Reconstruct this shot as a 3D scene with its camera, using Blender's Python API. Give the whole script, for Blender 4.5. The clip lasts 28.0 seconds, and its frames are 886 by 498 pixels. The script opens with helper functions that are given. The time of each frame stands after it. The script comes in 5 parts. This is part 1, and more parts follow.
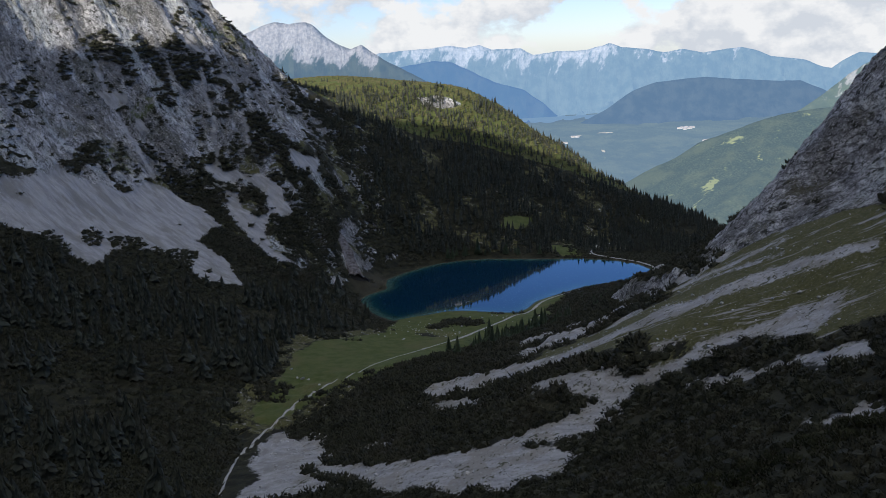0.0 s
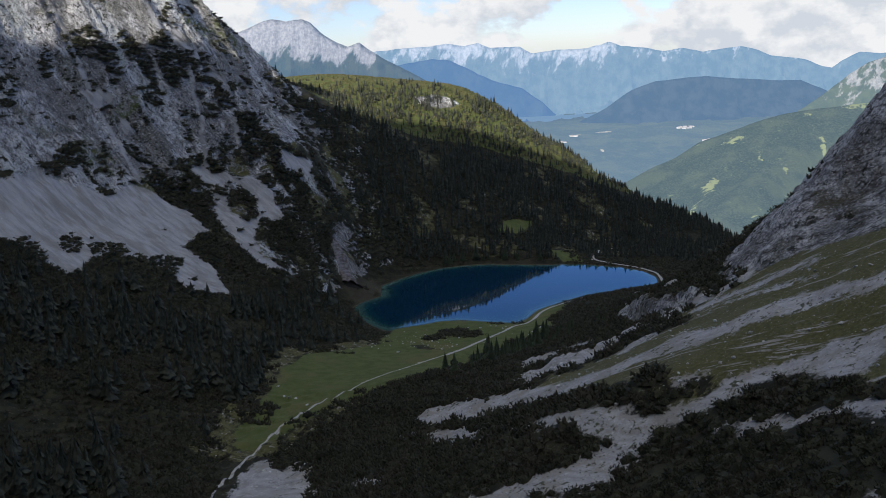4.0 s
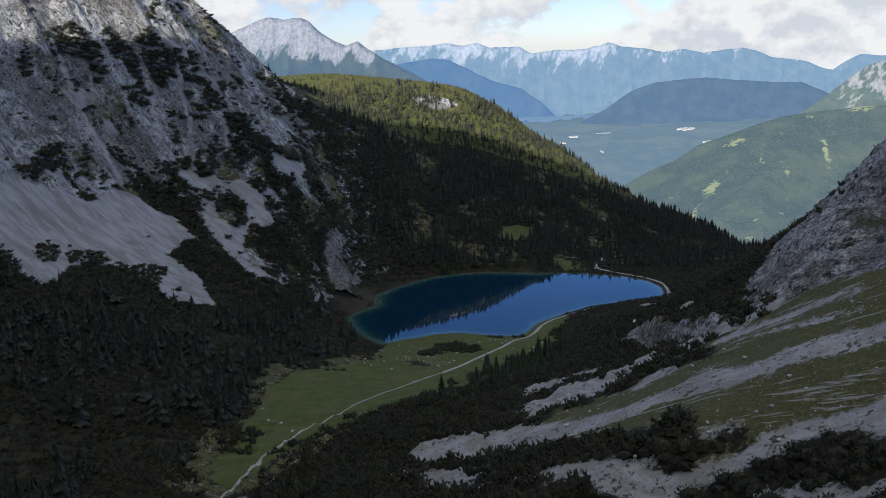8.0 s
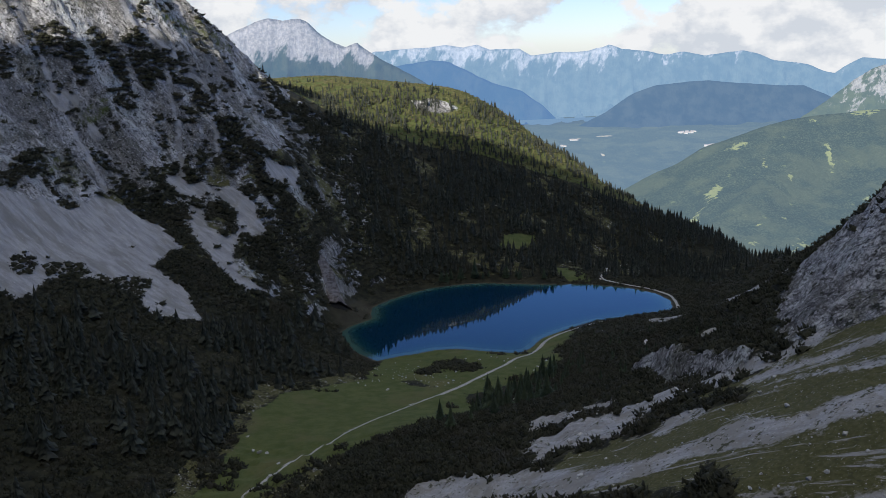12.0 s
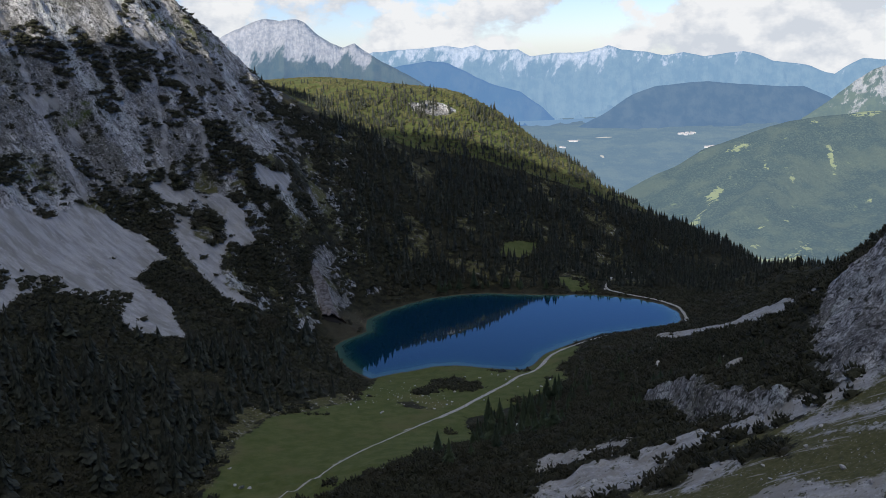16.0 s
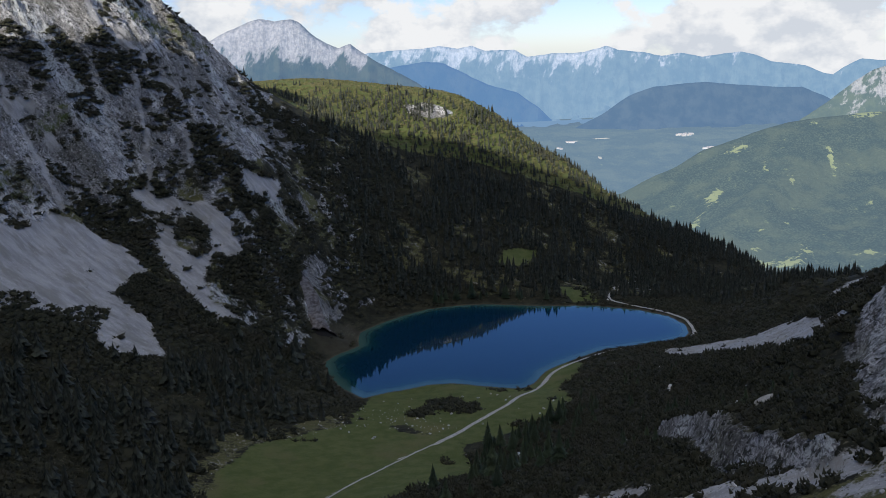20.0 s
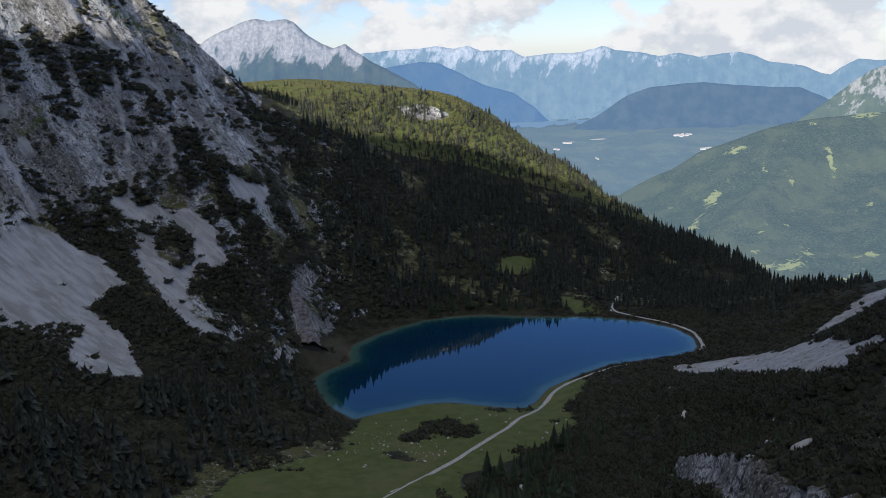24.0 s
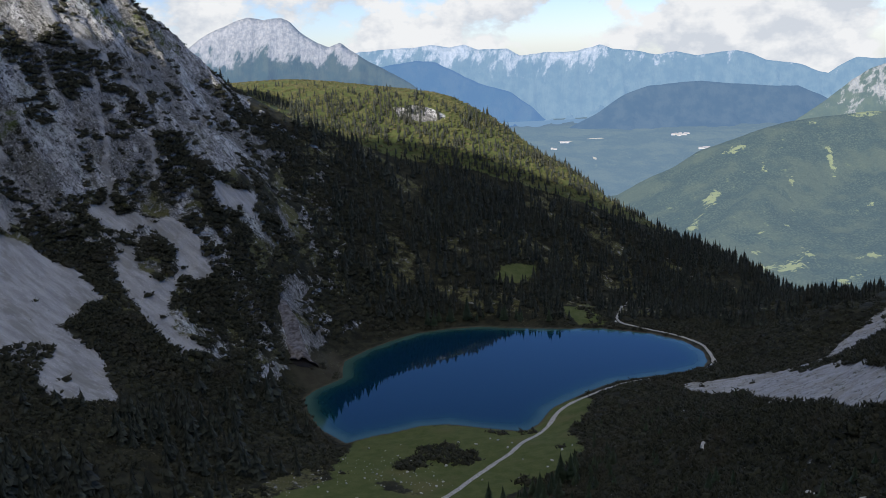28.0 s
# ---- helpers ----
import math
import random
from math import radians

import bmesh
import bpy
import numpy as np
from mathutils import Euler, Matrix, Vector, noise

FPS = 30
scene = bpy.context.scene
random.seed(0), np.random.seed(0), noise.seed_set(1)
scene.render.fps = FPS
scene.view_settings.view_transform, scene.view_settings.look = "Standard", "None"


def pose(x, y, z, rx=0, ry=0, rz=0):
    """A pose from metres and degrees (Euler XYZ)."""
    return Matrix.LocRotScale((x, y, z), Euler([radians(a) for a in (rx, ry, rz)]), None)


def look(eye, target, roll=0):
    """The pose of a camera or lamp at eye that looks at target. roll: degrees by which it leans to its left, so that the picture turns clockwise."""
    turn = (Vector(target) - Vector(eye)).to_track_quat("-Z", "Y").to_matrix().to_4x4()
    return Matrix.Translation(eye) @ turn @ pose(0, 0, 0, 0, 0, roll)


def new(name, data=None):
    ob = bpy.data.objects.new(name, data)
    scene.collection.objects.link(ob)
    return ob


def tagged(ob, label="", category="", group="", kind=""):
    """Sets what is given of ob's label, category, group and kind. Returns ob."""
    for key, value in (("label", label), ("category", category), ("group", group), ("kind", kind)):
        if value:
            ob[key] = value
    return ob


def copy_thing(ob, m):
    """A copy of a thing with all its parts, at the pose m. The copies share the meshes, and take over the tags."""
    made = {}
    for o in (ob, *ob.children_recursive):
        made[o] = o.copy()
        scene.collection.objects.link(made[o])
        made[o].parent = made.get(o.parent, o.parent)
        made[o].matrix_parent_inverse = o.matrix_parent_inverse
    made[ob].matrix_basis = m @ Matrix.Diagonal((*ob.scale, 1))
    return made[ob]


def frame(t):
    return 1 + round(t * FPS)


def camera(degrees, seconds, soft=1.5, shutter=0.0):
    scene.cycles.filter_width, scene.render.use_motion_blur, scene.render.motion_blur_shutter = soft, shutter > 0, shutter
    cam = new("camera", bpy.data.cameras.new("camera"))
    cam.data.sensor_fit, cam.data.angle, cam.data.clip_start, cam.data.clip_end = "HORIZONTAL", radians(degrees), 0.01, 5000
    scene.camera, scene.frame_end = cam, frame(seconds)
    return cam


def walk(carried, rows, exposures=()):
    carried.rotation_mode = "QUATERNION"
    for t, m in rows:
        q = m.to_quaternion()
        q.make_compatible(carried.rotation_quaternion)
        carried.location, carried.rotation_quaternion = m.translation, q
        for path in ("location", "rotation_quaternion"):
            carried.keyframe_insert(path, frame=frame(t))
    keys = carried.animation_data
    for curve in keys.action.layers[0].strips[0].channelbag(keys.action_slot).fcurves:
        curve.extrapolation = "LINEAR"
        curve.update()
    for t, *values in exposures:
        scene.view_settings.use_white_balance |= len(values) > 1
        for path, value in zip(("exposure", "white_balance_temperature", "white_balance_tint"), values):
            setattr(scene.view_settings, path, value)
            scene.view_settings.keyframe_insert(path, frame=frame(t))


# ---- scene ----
cam = camera(54.7, 28.0, soft=0.65)
PATH = [
    (0, (0.109, 0.818, 199.524), (0.197, 2.766, 199.076), -3.0),
    (0.5, (0.5, 4.406, 199.561), (0.589, 6.353, 199.112), -3.0),
    (1, (0.748, 7.901, 199.55), (0.837, 9.848, 199.101), -2.9),
    (1.5, (1.056, 11.467, 199.581), (1.146, 13.414, 199.131), -2.9),
    (2, (1.374, 15.053, 199.613), (1.465, 16.999, 199.162), -2.9),
    (2.5, (1.572, 18.585, 199.61), (1.663, 20.532, 199.159), -2.8),
    (3, (1.878, 22.252, 199.599), (1.971, 24.198, 199.147), -2.8),
    (3.5, (2.088, 25.856, 199.576), (2.181, 27.802, 199.124), -2.8),
    (5.5, (2.929, 40.611, 199.774), (3.025, 42.557, 199.32), -2.6),
    (6, (3.166, 44.436, 199.828), (3.263, 46.382, 199.374), -2.6),
    (6.5, (3.606, 48.274, 199.842), (3.702, 50.219, 199.388), -2.5),
    (7, (4.031, 52.196, 199.85), (4.127, 54.142, 199.397), -2.5),
    (7.5, (4.407, 55.979, 199.863), (4.504, 57.925, 199.409), -2.5),
    (8, (4.563, 59.641, 199.922), (4.661, 61.587, 199.468), -2.4),
    (8.5, (4.78, 63.313, 200.005), (4.878, 65.259, 199.552), -2.4),
    (9, (5.019, 66.961, 200.021), (5.116, 68.907, 199.568), -2.4),
    (9.5, (5.247, 70.737, 199.914), (5.346, 72.683, 199.462), -2.3),
    (10, (5.548, 74.628, 199.86), (5.646, 76.574, 199.408), -2.3),
    (10.5, (5.755, 78.469, 199.892), (5.854, 80.415, 199.44), -2.3),
    (11, (6.012, 82.178, 199.89), (6.111, 84.124, 199.439), -2.2),
    (11.5, (6.278, 85.888, 199.947), (6.377, 87.834, 199.497), -2.2),
    (12, (6.459, 89.662, 199.966), (6.559, 91.608, 199.516), -2.2),
    (12.5, (6.808, 93.385, 199.936), (6.908, 95.332, 199.487), -2.2),
    (14.5, (7.794, 108.467, 200.189), (7.896, 110.413, 199.74), -2.2),
    (15, (8.057, 112.209, 200.183), (8.159, 114.156, 199.734), -2.2),
    (15.5, (8.291, 116.061, 200.139), (8.394, 118.007, 199.69), -2.2),
    (16, (8.553, 119.885, 200.077), (8.657, 121.832, 199.628), -2.2),
    (16.5, (8.874, 123.713, 200.02), (8.979, 125.659, 199.572), -2.2),
    (17, (9.138, 127.513, 200.013), (9.243, 129.459, 199.565), -2.2),
    (17.5, (9.44, 131.229, 199.928), (9.546, 133.175, 199.48), -2.2),
    (18, (9.673, 135.014, 199.929), (9.781, 136.961, 199.481), -2.2),
    (18.5, (9.995, 138.91, 199.966), (10.103, 140.856, 199.518), -2.2),
    (19, (10.16, 142.672, 200.026), (10.269, 144.618, 199.578), -2.2),
    (19.5, (10.418, 146.326, 200.112), (10.529, 148.273, 199.664), -2.2),
    (20, (10.709, 150.166, 200.094), (10.821, 152.112, 199.646), -2.2),
    (20.5, (11.068, 153.969, 200.077), (11.181, 155.914, 199.629), -2.2),
    (21, (11.313, 157.783, 200.105), (11.427, 159.729, 199.657), -2.2),
    (21.5, (11.367, 161.475, 200.08), (11.482, 163.421, 199.632), -2.2),
    (23.5, (12.299, 176.477, 200.003), (12.419, 178.422, 199.555), -2.2),
    (24, (12.853, 180.253, 199.985), (12.974, 182.198, 199.537), -2.2),
    (24.5, (13.184, 183.841, 200.063), (13.304, 185.786, 199.614), -2.2),
    (25, (13.457, 187.811, 200.025), (13.579, 189.756, 199.576), -2.3),
    (25.5, (13.513, 191.759, 199.998), (13.636, 193.704, 199.548), -2.3),
    (26, (13.681, 195.568, 199.998), (13.806, 197.513, 199.548), -2.3),
    (26.5, (14.058, 199.223, 200.058), (14.184, 201.168, 199.607), -2.3),
    (27, (14.291, 202.956, 200.124), (14.418, 204.901, 199.673), -2.3),
    (27.5, (14.471, 206.89, 200.252), (14.6, 208.834, 199.801), -2.3),
    (28, (14.778, 210.746, 200.346), (14.907, 212.69, 199.895), -2.3),
]
walk(cam, [(t, look(eye, target, roll)) for t, eye, target, roll in PATH])

# world: pale sky with broken cloud, afternoon sun from behind the western wall
SUN_AZ, SUN_EL = -145.0, 30.0     # degrees; azimuth clockwise from +y
sun_dir = Vector((math.sin(radians(SUN_AZ)) * math.cos(radians(SUN_EL)), math.cos(radians(SUN_AZ)) * math.cos(radians(SUN_EL)), math.sin(radians(SUN_EL))))
scene.view_settings.exposure = 0.33
SKY_TINT = (0.077, 0.121, 0.196, 1)
SKY_LOW = (0.074, 0.080, 0.104, 1)


def make_world():
    w = bpy.data.worlds.new("sky")
    scene.world = w
    w.use_nodes = True
    nt = w.node_tree
    nt.nodes.clear()
    N = nt.nodes.new
    L = nt.links.new
    out = N("ShaderNodeOutputWorld")
    bg = N("ShaderNodeBackground")
    sky = N("ShaderNodeTexSky")
    sky.sky_type = 'NISHITA'
    sky.sun_disc = False
    sky.sun_elevation = radians(SUN_EL)
    sky.sun_rotation = radians(SUN_AZ)
    sky.altitude = 1800
    tc = N("ShaderNodeTexCoord")
    sep = N("ShaderNodeSeparateXYZ")
    L(tc.outputs["Generated"], sep.inputs[0])
    # heaped clouds low over the ranges, a clear ring above, cloud again overhead
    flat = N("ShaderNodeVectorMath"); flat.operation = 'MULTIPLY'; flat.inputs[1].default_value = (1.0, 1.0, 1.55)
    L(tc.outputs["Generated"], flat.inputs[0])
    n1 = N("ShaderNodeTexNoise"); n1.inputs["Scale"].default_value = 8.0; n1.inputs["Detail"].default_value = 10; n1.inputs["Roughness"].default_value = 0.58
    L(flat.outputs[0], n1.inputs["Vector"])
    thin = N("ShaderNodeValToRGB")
    # unseen ring keeps cloud out of the lake; overhead cloud added for light
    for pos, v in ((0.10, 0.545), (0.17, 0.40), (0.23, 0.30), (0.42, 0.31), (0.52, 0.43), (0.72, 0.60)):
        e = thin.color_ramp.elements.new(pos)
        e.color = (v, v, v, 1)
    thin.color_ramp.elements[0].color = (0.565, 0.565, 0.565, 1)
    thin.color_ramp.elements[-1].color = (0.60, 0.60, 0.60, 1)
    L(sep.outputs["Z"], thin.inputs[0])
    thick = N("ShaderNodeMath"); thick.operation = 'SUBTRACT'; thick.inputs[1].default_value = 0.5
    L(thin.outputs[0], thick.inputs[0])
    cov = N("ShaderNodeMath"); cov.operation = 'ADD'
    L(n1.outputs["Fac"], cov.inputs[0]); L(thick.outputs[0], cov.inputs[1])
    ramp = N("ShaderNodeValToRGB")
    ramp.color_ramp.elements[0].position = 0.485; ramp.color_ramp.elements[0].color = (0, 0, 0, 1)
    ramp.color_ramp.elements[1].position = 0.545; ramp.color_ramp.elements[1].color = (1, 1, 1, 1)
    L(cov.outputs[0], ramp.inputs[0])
    low = N("ShaderNodeVectorMath"); low.operation = 'ADD'; low.inputs[1].default_value = (0.008, 0.0, 0.026)
    L(flat.outputs[0], low.inputs[0])
    n2 = N("ShaderNodeTexNoise"); n2.inputs["Scale"].default_value = 8.0; n2.inputs["Detail"].default_value = 7; n2.inputs["Roughness"].default_value = 0.56
    L(low.outputs[0], n2.inputs["Vector"])
    lit = N("ShaderNodeMath"); lit.operation = 'SUBTRACT'
    L(n1.outputs["Fac"], lit.inputs[0]); L(n2.outputs["Fac"], lit.inputs[1])
    ramp2 = N("ShaderNodeMapRange"); ramp2.inputs["From Min"].default_value = -0.06; ramp2.inputs["From Max"].default_value = 0.045
    L(lit.outputs[0], ramp2.inputs["Value"])
    cloud = N("ShaderNodeMix"); cloud.data_type = 'RGBA'
    cloud.inputs[6].default_value = (0.51, 0.545, 0.60, 1); cloud.inputs[7].default_value = (0.70, 0.71, 0.725, 1)
    L(ramp2.outputs[0], cloud.inputs[0])
    scale = N("ShaderNodeMix"); scale.data_type = 'RGBA'; scale.blend_type = 'MULTIPLY'; scale.inputs[0].default_value = 1.0
    L(sky.outputs[0], scale.inputs[6]); depth = N("ShaderNodeMapRange"); depth.inputs["From Min"].default_value = 0.07; depth.inputs["From Max"].default_value = 0.22
    L(sep.outputs["Z"], depth.inputs["Value"])
    tint = N("ShaderNodeMix"); tint.data_type = 'RGBA'; tint.inputs[6].default_value = SKY_LOW; tint.inputs[7].default_value = SKY_TINT
    L(depth.outputs[0], tint.inputs[0]); L(tint.outputs[2], scale.inputs[7])
    mix = N("ShaderNodeMix"); mix.data_type = 'RGBA'
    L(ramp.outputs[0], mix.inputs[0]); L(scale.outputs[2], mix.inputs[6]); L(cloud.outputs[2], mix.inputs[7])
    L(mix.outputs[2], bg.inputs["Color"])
    bg.inputs["Strength"].default_value = 1.0
    L(bg.outputs[0], out.inputs[0])


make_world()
sun = new("sun", bpy.data.lights.new("sun", 'SUN'))
sun.data.energy = 5.0
sun.data.angle = radians(0.5)
sun.data.color = (1.0, 0.95, 0.87)
sun.matrix_world = look(sun_dir * 100, (0, 0, 0))

# ---- the lie of the land: break lines of the landforms, joined by a thin plate, with relief on top ----
SHORE = [(-40, 698), (-36, 677), (-27, 652), (-13, 632), (1, 639), (14, 642), (28, 648), (42, 648), (60, 640), (76, 634), (85, 633), (92, 640), (102, 658), (112, 667), (129, 680),
         (149, 692), (168, 696), (190, 699), (209, 706), (215, 715), (219, 733), (214, 755), (197, 775), (179, 785), (165, 793), (140, 797), (120, 801), (100, 807), (80, 813), (59, 813),
         (34, 807), (13, 792), (-3, 777), (-17, 759), (-19, 742), (-17, 728), (-24, 720), (-34, 710)]
BANK = [(-48, 700, 3), (-20, 622, 4), (45, 636, 2), (92, 622, 4), (135, 667, 5), (172, 684, 6), (222, 712, 3), (226, 765, 2), (182, 803, 3), (140, 811, 3), (80, 826, 5), (20, 818, 6), (-28, 762, 5)]
FLOOR = [(25, 535, 14), (62, 504, 20), (-60, 442, 30), (-68, 341, 40), (-36, 320, 48), (-20, 490, 23), (-25, 570, 12), (60, 580, 9), (-70, 620, 16), (-75, 540, 24), (-130, 460, 44), (-120, 300, 52), (-100, 180, 66), (-210, 380, 66), (-150, 560, 48)]
WEST_FOOT = [(-119, 608, 42), (-92, 685, 40), (-95, 747, 69), (-170, 605, 65), (-43, 731, 15), (-51, 723, 11), (-230, 560, 88), (-290, 460, 110), (-45, 828, 52), (-78, 830, 102)]
WEST_FACE = [(-167, 760, 117), (-224, 760, 169), (-300, 740, 240), (-285, 650, 165), (-370, 560, 210), (-110, 900, 150), (-145, 880, 190), (-400, 640, 340)]
# WEST_CREST: points below y = 300 are unseen, raised to shade the basin
WEST_CREST = [(-123, 970, 182), (-150, 958, 217), (-173, 945, 236), (-197, 890, 266), (-255, 860, 315), (-340, 810, 370), (-430, 720, 410), (-490, 560, 430), (-535, 400, 450), (-561, 271, 705), (-524, 123, 785), (-517, -40, 860), (-463, -225, 925),
              (-392, -385, 975), (-303, -520, 1010), (-163, -667, 1020), (1, -782, 1010), (-87, 970, 158)]
WEST_BACK = [(-300, 1150, 190), (-500, 1000, 200), (-700, 600, 300), (-800, 0, 450), (-160, 1080, 165), (-420, 1500, 80), (-800, 1500, 50), (-390, 220, 300), (-370, 30, 320), (-320, -180, 360), (-240, -330, 420), (-100, -420, 460), (-260, 120, 150), (-700, -500, 700)]
HILL = [(-88, 1200, 174), (11, 1200, 163), (67, 1190, 156), (102, 1180, 146), (146, 1140, 114), (178, 1120, 89), (212, 1100, 71), (247, 1090, 42), (278, 1080, 24), (323, 1030, 1), (369, 980, -20),
        (75, 928, 46), (225, 885, -12), (-50, 1040, 142), (20, 1050, 112), (110, 1020, 70), (180, 970, 28), (-20, 930, 84)]
OUTLET = [(420, 990, -60), (500, 1000, -130), (330, 1200, -60), (150, 1320, 60), (0, 1380, 110), (-150, 1400, 130), (500, 1400, -250), (100, 1700, -150), (-300, 1900, -120), (260, 780, 2)]
EAST = [(80, 220, 110), (57, 229, 97), (45, 242, 97), (74, 240, 112), (64, 256, 103), (109, 256, 126), (81, 262, 110), (107, 331, 105), (125, 325, 118), (147, 322, 142), (167, 310, 149), (79, 367, 77), (99, 366, 84), (44, 360, 66), (114, 376, 97), (165, 426, 102),
        (130, 496, 49), (167, 529, 55), (256, 646, 29), (277, 649, 36), (10, 280, 72), (0, 380, 50), (20, 440, 40), (100, 440, 58)]
EAST_HIGH = [(195, 330, 195), (260, 330, 240), (225, 420, 155), (340, 330, 352), (420, 150, 430), (450, -200, 470), (260, 500, 126), (360, 560, 154), (450, 450, 330), (281, 690, 42), (321, 750, 0), (325, 811, 10), (312, 857, -14), (380, 780, 10), (440, 860, -5), (380, 930, -29),
             (500, 700, 130), (600, 700, 180), (160, 200, 165), (700, 300, 400), (150, 381, 102), (156, 362, 127), (160, 420, 101), (180, 460, 92)]
SOUTH = [(0, 150, 98), (60, 140, 122), (110, 160, 140), (0, 20, 118), (-100, 20, 88), (120, 0, 165), (0, -200, 190), (-200, -100, 170), (250, -200, 270), (50, -420, 430), (300, -800, 900)]


def thin_plate(points):
    p = np.array(points, float)
    xy, z = p[:, :2] / 100.0, p[:, 2]
    n = len(p)

    def kernel(d2):
        return 0.5 * d2 * np.log(d2 + 1e-9)
    d2 = ((xy[:, None] - xy[None]) ** 2).sum(2)
    A = np.zeros((n + 3, n + 3))
    A[:n, :n] = kernel(d2) + np.eye(n) * 0.02
    A[:n, n:] = np.c_[np.ones(n), xy]
    A[n:, :n] = A[:n, n:].T
    w = np.linalg.solve(A, np.r_[z, 0, 0, 0])

    def f(x, y):
        x, y = np.asarray(x, float) / 100.0, np.asarray(y, float) / 100.0
        r = w[n] + w[n + 1] * x + w[n + 2] * y
        for (a, b), c in zip(xy, w[:n]):
            r = r + c * kernel((x - a) ** 2 + (y - b) ** 2)
        return r
    return f


def hash2(i, j, seed):
    h = np.sin(i * 127.1 + j * 311.7 + seed * 74.7) * 43758.5453
    return h - np.floor(h)


def vnoise(x, y, seed=0):
    i, j = np.floor(x), np.floor(y)
    u, v = x - i, y - j
    u, v = u * u * u * (u * (6 * u - 15) + 10), v * v * v * (v * (6 * v - 15) + 10)
    a, b, c, d = hash2(i, j, seed), hash2(i + 1, j, seed), hash2(i, j + 1, seed), hash2(i + 1, j + 1, seed)
    return (a + (b - a) * u + (c - a) * v + (a - b - c + d) * u * v) * 2 - 1


def fbm(x, y, size, octaves=4, seed=0, ridged=False):
    x, y = np.asarray(x, float), np.asarray(y, float)
    s, amp, total = np.zeros(np.broadcast(x, y).shape), 1.0, 0.0
    for k in range(octaves):
        f = 2.0 ** k / size
        c, sn = math.cos(0.6 * k + seed), math.sin(0.6 * k + seed)
        v = vnoise((x * c - y * sn) * f + 17.3 * k, (x * sn + y * c) * f - 9.1 * k, seed + k)
        s += amp * (1 - 2 * np.abs(v) if ridged else v)
        total += amp
        amp *= 0.5
    return s / total


def poly_dist(x, y, poly, closed=True):
    """Signed distance to a polygon (inside positive), or minus the distance to a line."""
    x, y = np.asarray(x, float), np.asarray(y, float)
    best = np.full(np.broadcast(x, y).shape, 1e18)
    inside = np.zeros(best.shape, bool)
    n = len(poly)
    for k in range(n if closed else n - 1):
        (ax, ay), (bx, by) = poly[k], poly[(k + 1) % n]
        dx, dy = bx - ax, by - ay
        t = np.clip(((x - ax) * dx + (y - ay) * dy) / (dx * dx + dy * dy + 1e-9), 0, 1)
        best = np.minimum(best, (x - ax - t * dx) ** 2 + (y - ay - t * dy) ** 2)
        if closed and ay != by:
            inside ^= ((ay > y) != (by > y)) & (x < dx * (y - ay) / dy + ax)
    d = np.sqrt(best)
    return np.where(inside, d, -d) if closed else -d


def smooth(a, b, v):
    t = np.clip((v - a) / (b - a), 0, 1)
    return t * t * (3 - 2 * t)


# ---- what covers the ground: plan outlines of scree, turf, paths ----
FAN = [(-275, 600), (-258, 618), (-249, 644), (-231, 655), (-212, 670), (-202, 699), (-184, 703), (-162, 700), (-147, 693), (-151, 671), (-158, 651), (-142, 643), (-129, 632), (-119, 612), (-131, 597), (-146, 599), (-160, 610), (-173, 611),
       (-187, 604), (-197, 608), (-200, 574), (-210, 558), (-221, 561), (-231, 571), (-242, 565), (-275, 560)]
TONGUE_A = [(-173, 752), (-163, 765), (-150, 761), (-134, 766), (-120, 770), (-107, 761), (-99, 750), (-92, 740), (-104, 730), (-114, 730), (-114, 742), (-133, 757), (-151, 745), (-167, 747)]
TONGUE_B = [(-152, 734), (-141, 733), (-136, 722), (-123, 721), (-111, 732), (-116, 712), (-110, 690), (-99, 683), (-86, 686), (-103, 669), (-118, 678), (-132, 694), (-147, 713)]
LEDGES = [[(-250, 746), (-233, 764), (-225, 763), (-240, 744)], [(-104, 807), (-89, 823), (-75, 834), (-80, 813), (-98, 797)], [(-224, 748), (-220, 756), (-214, 750), (-217, 743)]]
BAND_A = [(42, 361), (54, 362), (70, 357), (82, 351), (92, 341), (100, 330), (108, 320), (116, 313), (123, 306), (118, 301), (107, 307), (98, 316), (91, 326), (84, 331), (76, 330), (68, 322), (60, 330), (49, 334), (43, 327)]
BAND_A2 = [(48, 386), (61, 387), (72, 377), (80, 367), (62, 368), (51, 374)]
BAND_B = [(0, 352), (12, 356), (29, 344), (35, 333), (45, 318), (52, 305), (65, 290), (78, 282), (89, 279), (94, 266), (100, 263), (107, 258), (117, 253), (125, 240), (133, 226), (128, 221), (114, 246), (104, 249), (98, 252), (94, 254), (90, 257), (81, 262), (74, 267), (61, 275), (49, 288), (40, 294), (27, 318), (4, 334)]
WASH = [(-38, 313), (-31, 294), (-19, 269), (-7, 252), (7, 238), (18, 231), (32, 230), (44, 234), (54, 235), (61, 236), (73, 231), (82, 229), (92, 228), (89, 223), (79, 222), (67, 225), (60, 222), (51, 214), (42, 217), (32, 221), (26, 213), (20, 205), (8, 200), (-1, 214), (-10, 229), (-22, 250), (-35, 283)]
WASH_B = [(-69, 327), (-66, 349), (-59, 357), (-50, 340), (-43, 347), (-37, 320), (-37, 287), (-26, 251), (-32, 247), (-61, 268), (-59, 292)]
STREAKS = [[(95, 308), (107, 304), (115, 296), (125, 284), (130, 276), (128, 271), (123, 278), (113, 289), (105, 296)], [(76, 317), (85, 308), (86, 299), (75, 300)], [(73, 242), (80, 240), (83, 237), (81, 235), (73, 238)], [(102, 291), (112, 281), (124, 262), (122, 259), (109, 277)]]
